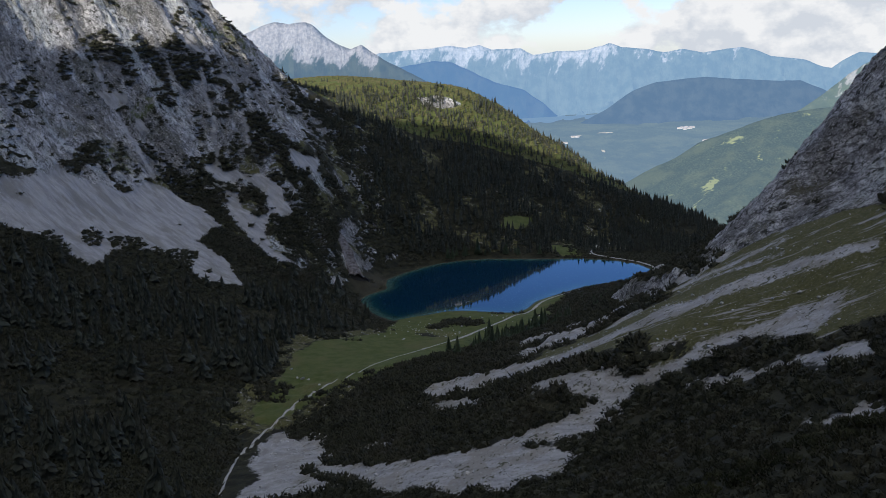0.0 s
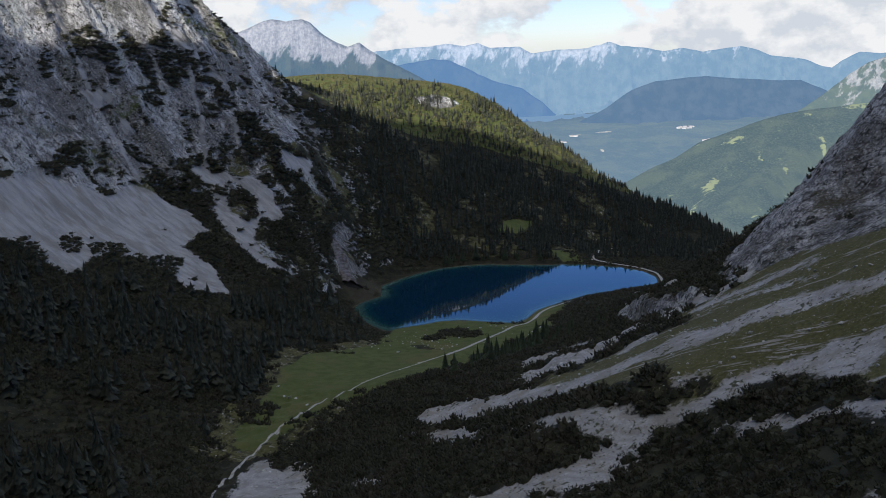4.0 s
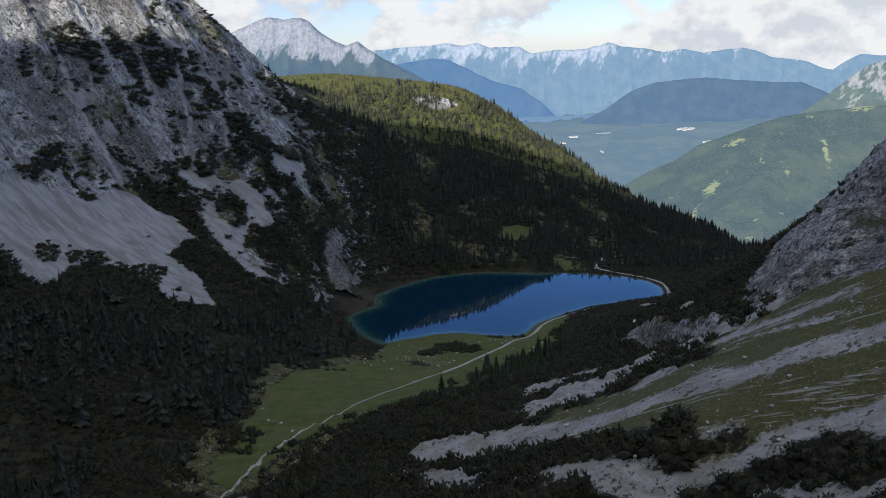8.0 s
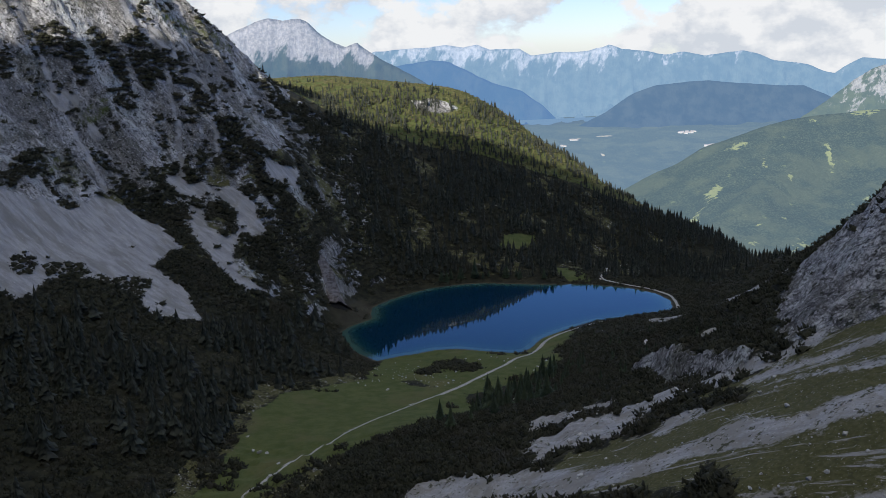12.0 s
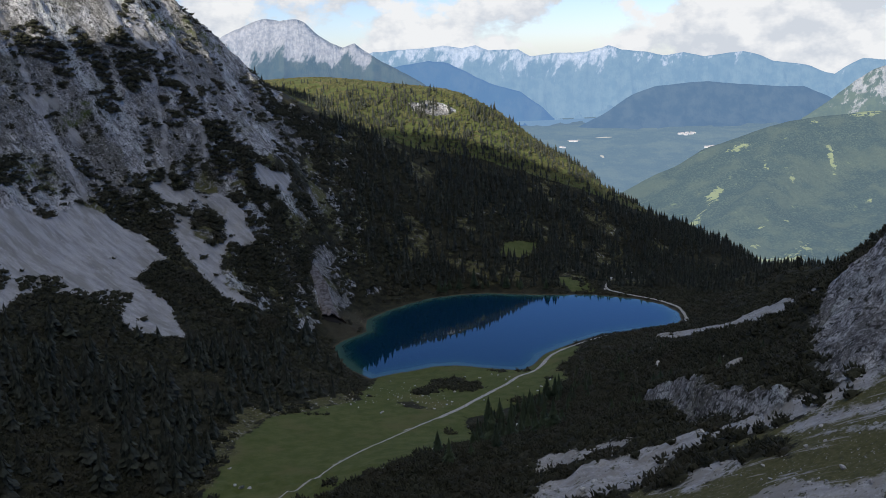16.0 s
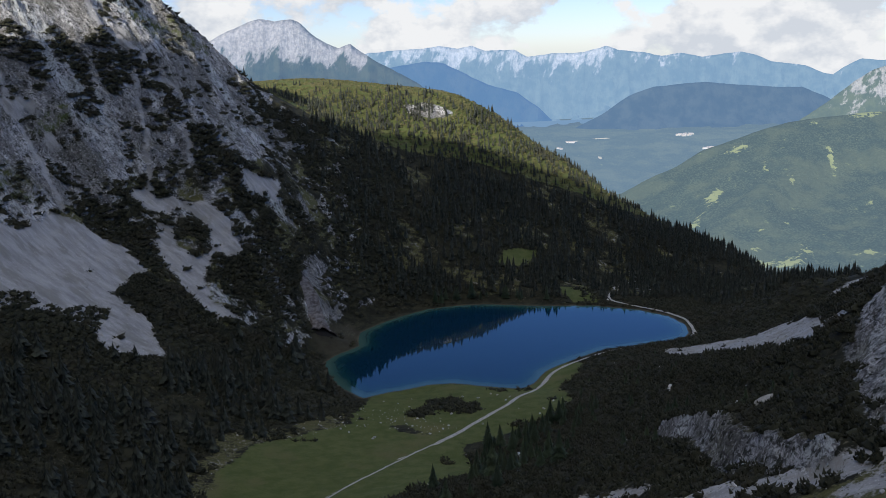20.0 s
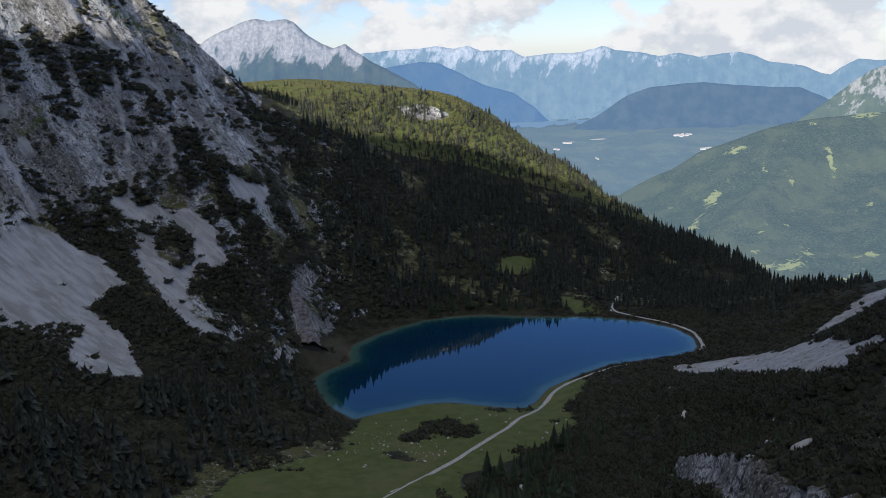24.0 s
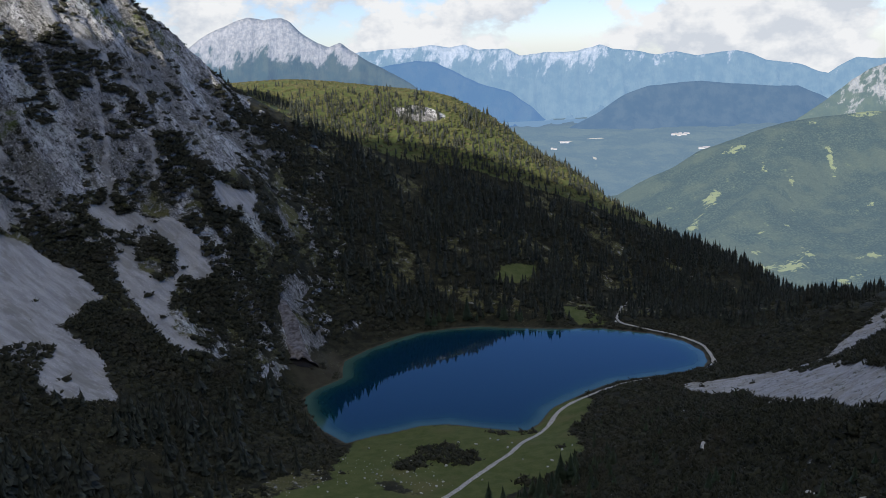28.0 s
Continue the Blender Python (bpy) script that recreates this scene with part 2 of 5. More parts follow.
GULLY_A = [(74, 214), (79, 212), (86, 203), (93, 195), (97, 185), (104, 176), (101, 169), (94, 175), (91, 190), (85, 197), (78, 206)]
GULLY_B = [(77, 156), (82, 153), (89, 150), (86, 143), (81, 147)]
STONY = [(70, 229), (84, 224), (92, 227), (99, 226), (106, 226), (118, 217), (113, 207), (105, 204), (101, 201), (98, 209), (95, 220), (86, 221), (76, 223)]
FLAT_A = [(177, 656), (207, 650), (226, 621), (212, 570), (196, 516), (188, 479), (172, 433), (159, 433), (162, 456), (169, 488), (163, 523), (186, 594), (172, 623)]
FLAT_B = [(221, 624), (242, 634), (258, 642), (269, 653), (300, 662), (330, 655), (330, 640), (283, 633), (270, 634), (236, 612)]
SCREES = [FAN, TONGUE_A, TONGUE_B, *LEDGES, BAND_A, BAND_A2, BAND_B, STONY, *STREAKS, WASH, WASH_B, GULLY_A, GULLY_B, FLAT_A, FLAT_B]
MEADOW = [(-78, 377), (-79, 405), (-70, 440), (-70, 490), (-61, 529), (-41, 552), (-18, 577), (-2, 572), (22, 547), (40, 532), (43, 480), (21, 466), (3, 448), (-15, 430), (-32, 418), (-43, 401), (-53, 389), (-62, 376), (-69, 371)]
LAWN = [(-7, 630), (1, 639), (28, 648), (60, 640), (83, 631), (107, 664), (124, 674), (124, 647), (105, 618), (101, 576), (87, 560), (75, 548), (58, 540), (40, 532), (24, 545), (13, 571), (-8, 569), (-20, 572), (-17, 590)]
TURFS = [MEADOW, LAWN, [(110, 898), (136, 913), (137, 893), (120, 871), (97, 870)], [(148, 834), (169, 847), (176, 812), (169, 797), (150, 804)]]
SLOPE = [(40, 308), (55, 321), (63, 316), (77, 329), (90, 317), (104, 308), (115, 313), (122, 306), (132, 296), (139, 288), (146, 250), (125, 205), (111, 190), (102, 196), (98, 212), (86, 222), (72, 228), (70, 239), (63, 257), (48, 286)]
SCRUB_IN_SLOPE = [[(65, 318), (69, 331), (76, 331), (83, 324), (89, 313), (95, 307), (98, 297), (94, 288), (90, 296), (80, 302), (71, 307)], [(44, 372), (64, 378), (80, 366), (71, 360), (60, 357), (47, 362)], [(65, 252), (72, 263), (75, 253), (75, 244), (71, 243), (66, 247)],
                  [(65, 245), (70, 242), (77, 238), (77, 233), (69, 231), (64, 234), (62, 238)], [(76, 240), (82, 234), (81, 230), (75, 234)], [(86, 223), (94, 223), (98, 212), (97, 205), (90, 202), (84, 210), (79, 216), (75, 219)]]
COVE = [(-50, 724), (-41, 747), (-26, 770), (-16, 757), (-20, 727), (-34, 710), (-44, 714)]
PATHS = [([(229, 897), (210, 879), (188, 824), (178, 799), (192, 786), (208, 771), (219, 757), (223, 737), (219, 712), (206, 698)], 0.85),
         ([(206, 698), (190, 694), (170, 691), (152, 686), (132, 675), (114, 662), (103, 649), (94, 630), (80, 610), (68, 591), (58, 579), (46, 563), (37, 550), (25, 536)], 1.15),
         ([(25, 536), (8, 515), (-6, 491), (-20, 468), (-29, 447), (-38, 434), (-46, 422), (-54, 405), (-62, 378), (-67, 360), (-73, 336), (-73, 305), (-70, 277)], 0.5)]
HILL_ROCKS = [(29, 1123), (52, 1135), (78, 1125), (86, 1117), (57, 1103), (34, 1108)]
SNOW_GULLY = [(-58, 775), (-50, 788), (-44, 772), (-39, 748), (-46, 730), (-56, 733), (-60, 750)]
SCRUB_WEST = [[(-265, 766), (-258, 779), (-247, 786), (-238, 787), (-233, 788), (-228, 789), (-221, 776), (-222, 767), (-230, 767), (-236, 773), (-248, 773), (-259, 763)], [(-234, 796), (-228, 807), (-217, 811), (-212, 808), (-206, 805), (-202, 793), (-216, 791), (-230, 792)],
              [(-209, 818), (-199, 825), (-187, 826), (-182, 819), (-179, 811), (-188, 796), (-195, 800), (-202, 807), (-207, 812)], [(-277, 746), (-274, 754), (-269, 748), (-266, 738), (-271, 728), (-275, 737)], [(-216, 778), (-204, 792), (-196, 789), (-197, 782), (-208, 769)],
              [(-183, 832), (-171, 836), (-159, 829), (-146, 825), (-139, 811), (-151, 809), (-162, 815), (-173, 817)], [(-301, 696), (-294, 722), (-284, 726), (-276, 685), (-274, 650), (-267, 614), (-276, 609)], [(-252, 640), (-246, 690), (-238, 700), (-234, 672), (-243, 645)]]
SCRUB_WEST_LOW = [[(-140, 811), (-126, 822), (-116, 814), (-105, 816), (-102, 801), (-118, 791), (-133, 789)], [(-195, 722), (-187, 731), (-171, 735), (-162, 755), (-152, 744), (-147, 721), (-142, 693), (-151, 689), (-160, 696), (-176, 698), (-186, 710)],
                  [(-140, 744), (-135, 757), (-123, 762), (-119, 751), (-122, 737), (-134, 731)], [(-117, 730), (-97, 738), (-92, 779), (-84, 803), (-63, 839), (-53, 818), (-44, 813), (-48, 767), (-64, 732), (-87, 713), (-106, 704), (-116, 716)], [(-154, 683), (-141, 686), (-122, 674), (-105, 666), (-125, 647), (-141, 654), (-160, 651)]]
SCRUB_FLANK = [(-106, 950), (-74, 964), (-31, 1036), (5, 1024), (30, 930), (-2, 796), (-41, 765), (-47, 816), (-50, 865), (-67, 901), (-83, 919), (-101, 926)]
WEST_TURF = [[(-189, 851), (-184, 874), (-168, 894), (-149, 949), (-141, 933), (-154, 890), (-168, 865), (-179, 853)], [(-231, 745), (-220, 765), (-204, 770), (-208, 760), (-225, 744)], [(-245, 699), (-235, 700), (-224, 717), (-211, 697), (-223, 690), (-236, 674)]]
CHUTES = [[(-214, 835), (-207, 828), (-192, 829), (-177, 832), (-162, 831), (-151, 838), (-141, 816), (-136, 793)], [(-178, 821), (-172, 804), (-163, 786), (-157, 765)], [(-205, 845), (-191, 837), (-182, 834), (-168, 838)], [(-270, 777), (-237, 746), (-212, 719), (-195, 705)]]
CRAG = [(116, 324), (120, 308), (126, 300), (133, 293), (138, 277), (146, 253), (200, 262), (300, 300), (300, 450), (200, 440), (170, 425), (150, 390), (125, 337)]
HILL_TURF = [(-140, 1000), (-60, 1000), (0, 1030), (100, 1045), (220, 1030), (300, 1030), (250, 1130), (150, 1190), (60, 1300), (-150, 1300), (-260, 1150)]
KNOLL = [(123, 641), (160, 655), (215, 650), (190, 560), (165, 509), (150, 440), (135, 385), (112, 375), (100, 400), (72, 465), (80, 520), (100, 570)]


def union(x, y, polys):
    d = np.full(np.shape(x), -1e6)
    for p in polys:
        p = np.array(p, float)
        (x0, y0), (x1, y1) = p.min(0) - 40, p.max(0) + 40
        m = (x > x0) & (x < x1) & (y > y0) & (y < y1)
        if m.any():
            d[m] = np.maximum(d[m], poly_dist(x[m], y[m], p))
    return d


base_height = thin_plate(BANK + FLOOR + WEST_FOOT + WEST_FACE + WEST_CREST + WEST_BACK + HILL + OUTLET + EAST + EAST_HIGH + SOUTH)


def height(x, y):
    x, y = np.asarray(x, float), np.asarray(y, float)
    z = base_height(x, y)
    # away from the basin the plate gives way to a broad valley
    far = smooth(1350, 1900, y + 0.35 * np.abs(x - 100)) + smooth(700, 1200, np.abs(x)) * smooth(-500, 900, y)
    far = np.clip(far, 0, 1)
    z = z * (1 - far) + far * (-430.0 + 25 * fbm(x, y, 400, 3, 5))
    back = smooth(-700, -1200, y)
    z = z * (1 - back) + back * 520
    ex = 4.0
    slope = np.hypot(base_height(x + ex, y) - base_height(x - ex, y), base_height(x, y + ex) - base_height(x, y - ex)) / (2 * ex)
    steep = smooth(0.55, 1.0, slope) * (1 - far)
    west = smooth(-60, -130, x) * smooth(700, 800, y - 0.5 * x) * steep
    z = z + steep * 3.5 * fbm(x, y, 60, 4, 3, True) + steep * 2.0 * fbm(x, y, 13, 3, 8, True)
    # gullies and ribs that run down the western face
    p, a = 0.54 * x + 0.84 * y, 0.84 * x - 0.54 * y
    loose = smooth(-4, 4, union(x, y, SCREES))
    z = z + west * (8.0 * fbm(p, a * 0.22, 46, 4, 11, True) + 5.0 * (1 - loose) * fbm(p, a * 0.18, 27, 3, 17, True) + 3.4 * (1 - loose) * fbm(p, a * 0.35, 15, 3, 15, True))
    # benches and slabs of bedded limestone, dipping with the face
    crag = smooth(0, 14, poly_dist(x, y, CRAG)) * smooth(0.45, 0.8, slope)
    rocky = np.clip(west * (1 - loose) + crag, 0, 1)
    for thick, share, seed in ((13.0, 0.45, 41), (4.6, 0.6, 43)):
        q = (z + 0.30 * p + 0.9 * thick * fbm(x, y, 5 * thick, 3, seed)) / thick
        f = q - np.floor(q)
        z = z + rocky * share * thick * (smooth(0.30, 0.72, f) - f) * (0.55 + 0.6 * fbm(x, y, 35, 2, seed + 3))
    z = z + crag * (2.6 * fbm(0.64 * x + 0.77 * y, (0.77 * x - 0.64 * y) * 0.3, 16, 4, 47, True) + 1.0 * fbm(x, y, 5, 2, 49, True))
    z = z + west * (1 - loose) * 1.1 * fbm(x, y, 6.5, 2, 53, True)
    # rock step above the stony slope
    line = np.interp(y, [318, 345, 366, 385, 420, 455], [106, 103, 102, 103, 105, 107]) + 2.5 * fbm(x, y, 16, 3, 19)
    env = smooth(312, 326, y) * smooth(462, 435, y)
    z = z + env * (7.5 * (smooth(-2.0, 2.5, x - line) - smooth(-17, 17, x - line)) + 1.6 * fbm(x, y, 7, 2, 29, True))
    z = z + (0.4 + 1.6 * smooth(0.12, 0.5, slope)) * fbm(x, y, 26, 4, 1)
    # skyline of the high western ridge, which stands between the basin and the afternoon sun
    u, v = -0.819 * x + 0.574 * y, -0.574 * x - 0.819 * y
    # unseen ridge: profile fitted to where the basin's shade should end
    top = np.interp(u, [300, 350, 400, 434, 475, 517, 569, 594, 612, 622, 634, 650, 680, 760], [700, 655, 622, 628, 634, 640, 636, 624, 600, 578, 546, 492, 430, 430]) + 0.577 * v
    z = np.where(x < -400, np.minimum(z, np.maximum(top, -500)), z)
    d = poly_dist(x, y, SHORE)
    near = smooth(30, 0, np.abs(d))
    z = np.where(d > 0, -np.minimum(0.16 * d, 9.0) - 0.05, np.where(d > -40, z * (1 - near) + near * np.minimum(z, 0.15 + 0.14 * -d), z))
    z = np.where((d <= 0) & (d > -60), np.maximum(z, 0.12), z)
    return z


# ---- materials ----
class Nodes:
    """Short hand for a node material."""

    def __init__(self, name):
        self.m = bpy.data.materials.new(name)
        self.m.use_nodes = True
        self.t = self.m.node_tree
        self.b = self.t.nodes["Principled BSDF"]
        self.b.inputs["Specular IOR Level"].default_value = 0.10
        self.pos = self.t.nodes.new("ShaderNodeNewGeometry").outputs["Position"]

    def set(self, node, key, v):
        if isinstance(v, bpy.types.NodeSocket):
            self.t.links.new(v, node.inputs[key])
        else:
            node.inputs[key].default_value = v

    def noise(self, scale, detail=4, rough=0.55, vec=None, stretch=None, turn=None):
        v = vec or self.pos
        if stretch or turn:
            mp = self.t.nodes.new("ShaderNodeMapping")
            self.t.links.new(v, mp.inputs[0])
            mp.vector_type = 'TEXTURE'
            mp.inputs["Scale"].default_value = stretch or (1, 1, 1)
            mp.inputs["Rotation"].default_value = turn or (0, 0, 0)
            v = mp.outputs[0]
        n = self.t.nodes.new("ShaderNodeTexNoise")
        self.t.links.new(v, n.inputs["Vector"])
        n.inputs["Scale"].default_value = scale
        n.inputs["Detail"].default_value = detail
        n.inputs["Roughness"].default_value = rough
        return n.outputs["Fac"]

    def voronoi(self, scale, feature='F1', out="Distance", vec=None):
        n = self.t.nodes.new("ShaderNodeTexVoronoi")
        n.feature = feature
        self.t.links.new(vec or self.pos, n.inputs["Vector"])
        n.inputs["Scale"].default_value = scale
        return n.outputs[out]

    def math(self, op, a, b=0.0, clamp=False):
        n = self.t.nodes.new("ShaderNodeMath")
        n.operation = op
        n.use_clamp = clamp
        self.set(n, 0, a)
        self.set(n, 1, b)
        return n.outputs[0]

    def step(self, v, lo, hi, a=0.0, b=1.0):
        n = self.t.nodes.new("ShaderNodeMapRange")
        n.interpolation_type = 'SMOOTHSTEP'
        for k, x in (("Value", v), ("From Min", lo), ("From Max", hi), ("To Min", a), ("To Max", b)):
            self.set(n, k, x)
        return n.outputs[0]

    def attr(self, name):
        n = self.t.nodes.new("ShaderNodeAttribute")
        n.attribute_name = name
        return n.outputs["Fac"]

    def mix(self, f, a, b, mode='MIX'):
        n = self.t.nodes.new("ShaderNodeMix")
        n.data_type = 'RGBA'
        n.blend_type = mode
        for k, v in ((0, f), (6, a), (7, b)):
            self.set(n, k, v if isinstance(v, bpy.types.NodeSocket) or k == 0 else (*v, 1))
        return n.outputs[2]

    def bump(self, h, strength, dist, normal=None):
        n = self.t.nodes.new("ShaderNodeBump")
        n.inputs["Strength"].default_value = strength
        n.inputs["Distance"].default_value = dist
        self.t.links.new(h, n.inputs["Height"])
        if normal is not None:
            self.t.links.new(normal, n.inputs["Normal"])
        return n.outputs[0]

    def done(self, color, rough=0.9, normal=None):
        self.set(self.b, "Base Color", color if isinstance(color, bpy.types.NodeSocket) else (*color, 1))
        self.set(self.b, "Roughness", rough)
        if normal is not None:
            self.t.links.new(normal, self.b.inputs["Normal"])
        return self.m


def ground_material():
    n = Nodes("mountain_ground")
    fine = n.noise(0.9, 6, 0.65)
    mid = n.noise(0.16, 5, 0.6)
    big = n.noise(0.03, 4)
    grit = n.noise(4.5, 3, 0.7)
    edge = n.math('ADD', n.math('MULTIPLY', n.math('SUBTRACT', mid, 0.5), 1.5), n.math('MULTIPLY', n.math('SUBTRACT', fine, 0.5), 1.0))

    def mask(name, sharp=0.16, wob=1.0):
        v = n.math('ADD', n.attr(name), n.math('MULTIPLY', edge, wob))
        return n.step(v, -sharp, sharp)
    # litter and rough turf under the scrub, colour darkened for the shade there
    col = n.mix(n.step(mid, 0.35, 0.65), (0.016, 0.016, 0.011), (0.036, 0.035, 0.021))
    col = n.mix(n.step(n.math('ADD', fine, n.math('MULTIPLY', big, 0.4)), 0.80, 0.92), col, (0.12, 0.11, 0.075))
    # turf
    turf = n.mix(n.step(mid, 0.3, 0.7), (0.064, 0.080, 0.024), (0.094, 0.106, 0.038))
    turf = n.mix(n.step(big, 0.50, 0.70), turf, (0.108, 0.104, 0.044))
    turf = n.mix(n.step(fine, 0.5, 0.75, 0.0, 0.5), turf, (0.06, 0.068, 0.025))
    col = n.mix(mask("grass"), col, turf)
    # stony turf of the slope: stripes of rubble down the fall line
    dry = n.mix(n.step(fine, 0.35, 0.7), (0.064, 0.063, 0.025), (0.104, 0.098, 0.045))
    stripes = n.noise(0.30, 6, 0.7, stretch=(11.0, 1.0, 1.0), turn=(0, 0.436, 2.416))
    dry = n.mix(n.step(stripes, 0.565, 0.625, 0.0, 0.9), dry, (0.27, 0.26, 0.25))
    specks = n.noise(1.5, 3, 0.8)
    dry = n.mix(n.step(specks, 0.635, 0.69, 0.0, 0.9), dry, (0.50, 0.49, 0.47))
    dry = n.mix(n.step(n.noise(0.7, 4, 0.7), 0.42, 0.33, 0.0, 0.7), dry, (0.05, 0.052, 0.028))
    col = n.mix(mask("slope"), col, dry)
    sx = n.t.nodes.new("ShaderNodeSeparateXYZ")
    n.t.links.new(n.pos, sx.inputs[0])
    # bedrock, with bedding, cracks and green ledges
    strata = n.noise(0.12, 8, 0.68, stretch=(1.0, 1.8, 0.6), turn=(0.5, 0.35, 0.3))
    flow = n.noise(0.11, 8, 0.62, stretch=(4.5, 1.0, 1.0), turn=(0.0, 0.79, -0.57))
    crack = n.noise(0.42, 6, 0.7, stretch=(3.0, 1.0, 1.0), turn=(0.0, 0.6, -0.3))
    rock = n.mix(n.step(strata, 0.40, 0.60), (0.30, 0.295, 0.295), (0.67, 0.66, 0.655))
    rock = n.mix(n.step(flow, 0.52, 0.66, 0.0, 0.4), rock, (0.52, 0.51, 0.50))
    rock = n.mix(n.step(flow, 0.46, 0.36, 0.0, 0.55), rock, (0.13, 0.115, 0.100))
    rock = n.mix(n.step(crack, 0.45, 0.36, 0.0, 0.85), rock, (0.07, 0.068, 0.066))
    rock = n.mix(n.step(n.math('ADD', big, n.math('MULTIPLY', fine, 0.25)), 0.68, 0.74, 0.0, 0.6), rock, (0.10, 0.10, 0.05))
    rib = n.noise(0.030, 6, 0.6, stretch=(4.0, 1.0, 1.0), turn=(0.0, 0.79, -0.57))
    rock = n.mix(n.step(rib, 0.49, 0.44, 0.0, 0.7), rock, (0.15, 0.146, 0.135))
    rock = n.mix(n.step(rib, 0.55, 0.60, 0.0, 0.55), rock, (0.60, 0.63, 0.62))
    # bedding: thin open joints along the dip, wavering and broken
    dot = n.t.nodes.new("ShaderNodeVectorMath")
    dot.operation = 'DOT_PRODUCT'
    n.t.links.new(n.pos, dot.inputs[0])
    dot.inputs[1].default_value = (-0.25, 0.21, 0.945)
    beds = n.math('ADD', n.math('MULTIPLY', dot.outputs["Value"], 0.36), n.math('MULTIPLY', n.noise(0.07, 5, 0.6), 3.2))
    joint = n.math('ABSOLUTE', n.math('SUBTRACT', n.math('FRACT', beds), 0.5))
    rock = n.mix(n.math('MULTIPLY', n.math('MULTIPLY', n.step(joint, 0.16, 0.05, 0.0, 0.85), n.step(mid, 0.40, 0.52)), n.step(sx.outputs["X"], -20.0, 40.0)), rock, (0.07, 0.066, 0.064))
    tuft = n.math('ADD', n.noise(0.33, 4, 0.7), n.math('MULTIPLY', mid, 0.5))
    rock = n.mix(n.step(tuft, 0.83, 0.86, 0.0, 0.95), rock, (0.022, 0.026, 0.015))
    vein = n.noise(0.26, 7, 0.66, stretch=(3.5, 1.0, 1.0), turn=(0.2, 0.79, -0.57))
    thin = n.step(n.math('ABSOLUTE', n.math('SUBTRACT', vein, 0.5)), 0.0, 0.045)
    rock = n.mix(n.step(thin, 0.0, 1.0, 0.75, 0.0), rock, (0.085, 0.080, 0.078))
    chips = n.noise(0.8, 5, 0.75)
    rock = n.mix(n.step(chips, 0.46, 0.38, 0.0, 0.75), rock, (0.10, 0.095, 0.092))
    rock = n.mix(n.step(chips, 0.55, 0.62, 0.0, 0.7), rock, (0.62, 0.61, 0.60))
    # turf and litter lodged on the flatter benches
    up = n.t.nodes.new("ShaderNodeSeparateXYZ")
    n.t.links.new(n.t.nodes.new("ShaderNodeNewGeometry").outputs["Normal"], up.inputs[0])
    bench = n.math('ADD', up.outputs["Z"], n.math('MULTIPLY', n.math('SUBTRACT', fine, 0.5), 0.35))
    rock = n.mix(n.math('MULTIPLY', n.step(bench, 0.85, 0.94, 0.0, 0.85), n.step(sx.outputs["Y"], 1020.0, 990.0)), rock, n.mix(mid, (0.045, 0.044, 0.022), (0.11, 0.10, 0.055)))
    rockm = mask("rock", 0.14, 0.8)
    col = n.mix(rockm, col, rock)
    # scree
    rills_w = n.noise(0.24, 7, 0.62, stretch=(6.0, 1.0, 1.0), turn=(0, 0.757, -0.405))
    rills_e = n.noise(0.34, 7, 0.62, stretch=(6.0, 1.0, 1.0), turn=(0, 0.436, 2.416))
    pick = n.step(sx.outputs["X"], -60.0, -40.0)
    rills = n.math('ADD', n.math('MULTIPLY', rills_e, pick), n.math('MULTIPLY', rills_w, n.math('SUBTRACT', 1.0, pick)))
    scree = n.mix(n.step(rills, 0.34, 0.64), (0.235, 0.23, 0.23), (0.345, 0.34, 0.338))
    scree = n.mix(n.step(grit, 0.52, 0.72, 0.0, 0.6), scree, (0.20, 0.195, 0.19))
    scree = n.mix(n.step(n.noise(1.3, 4, 0.75), 0.57, 0.66, 0.0, 0.5), scree, (0.58, 0.57, 0.56))
    scree = n.mix(n.step(n.noise(1.1, 4, 0.75), 0.42, 0.34, 0.0, 0.6), scree, (0.17, 0.165, 0.155))
    debris = n.noise(0.075, 7, 0.68, stretch=(3.5, 1.0, 1.0), turn=(0, 0.757, -0.405))
    scree = n.mix(n.math('MULTIPLY', n.step(debris, 0.50, 0.60, 0.0, 0.6), n.math('SUBTRACT', 1.0, pick)), scree, (0.175, 0.168, 0.15))
    brown = n.math('ADD', n.noise(0.09, 5, 0.65), n.math('MULTIPLY', n.math('SUBTRACT', fine, 0.5), 0.5))
    scree = n.mix(n.math('MULTIPLY', n.step(brown, 0.46, 0.60, 0.0, 0.75), pick), scree, (0.22, 0.205, 0.18))
    tufts = n.math('ADD', n.noise(0.6, 4, 0.7), n.math('MULTIPLY', mid, 0.5))
    scree = n.mix(n.math('MULTIPLY', n.step(tufts, 0.84, 0.88, 0.0, 0.9), pick), scree, (0.050, 0.052, 0.026))
    screem = mask("scree")
    col = n.mix(screem, col, scree)
    # bare trodden path
    path = n.mix(n.step(fine, 0.3, 0.7), (0.30, 0.285, 0.26), (0.46, 0.44, 0.41))
    v = n.math('ADD', n.attr("path"), n.math('MULTIPLY', edge, 0.6))
    col = n.mix(n.step(v, -0.12, 0.25), col, path)
    # wet, darker margin below the shore, and the wooded valley far off
    col = n.mix(n.attr("shore"), col, (0.075, 0.066, 0.046))
    wood = n.mix(n.step(n.noise(0.012, 6, 0.7), 0.42, 0.62), (0.030, 0.046, 0.026), (0.065, 0.085, 0.040))
    col = n.mix(n.attr("far"), col, wood)
    h = n.math('ADD', n.math('MULTIPLY', fine, 0.5), n.math('MULTIPLY', grit, 0.15))
    nrm = n.bump(h, 0.6, 0.6)
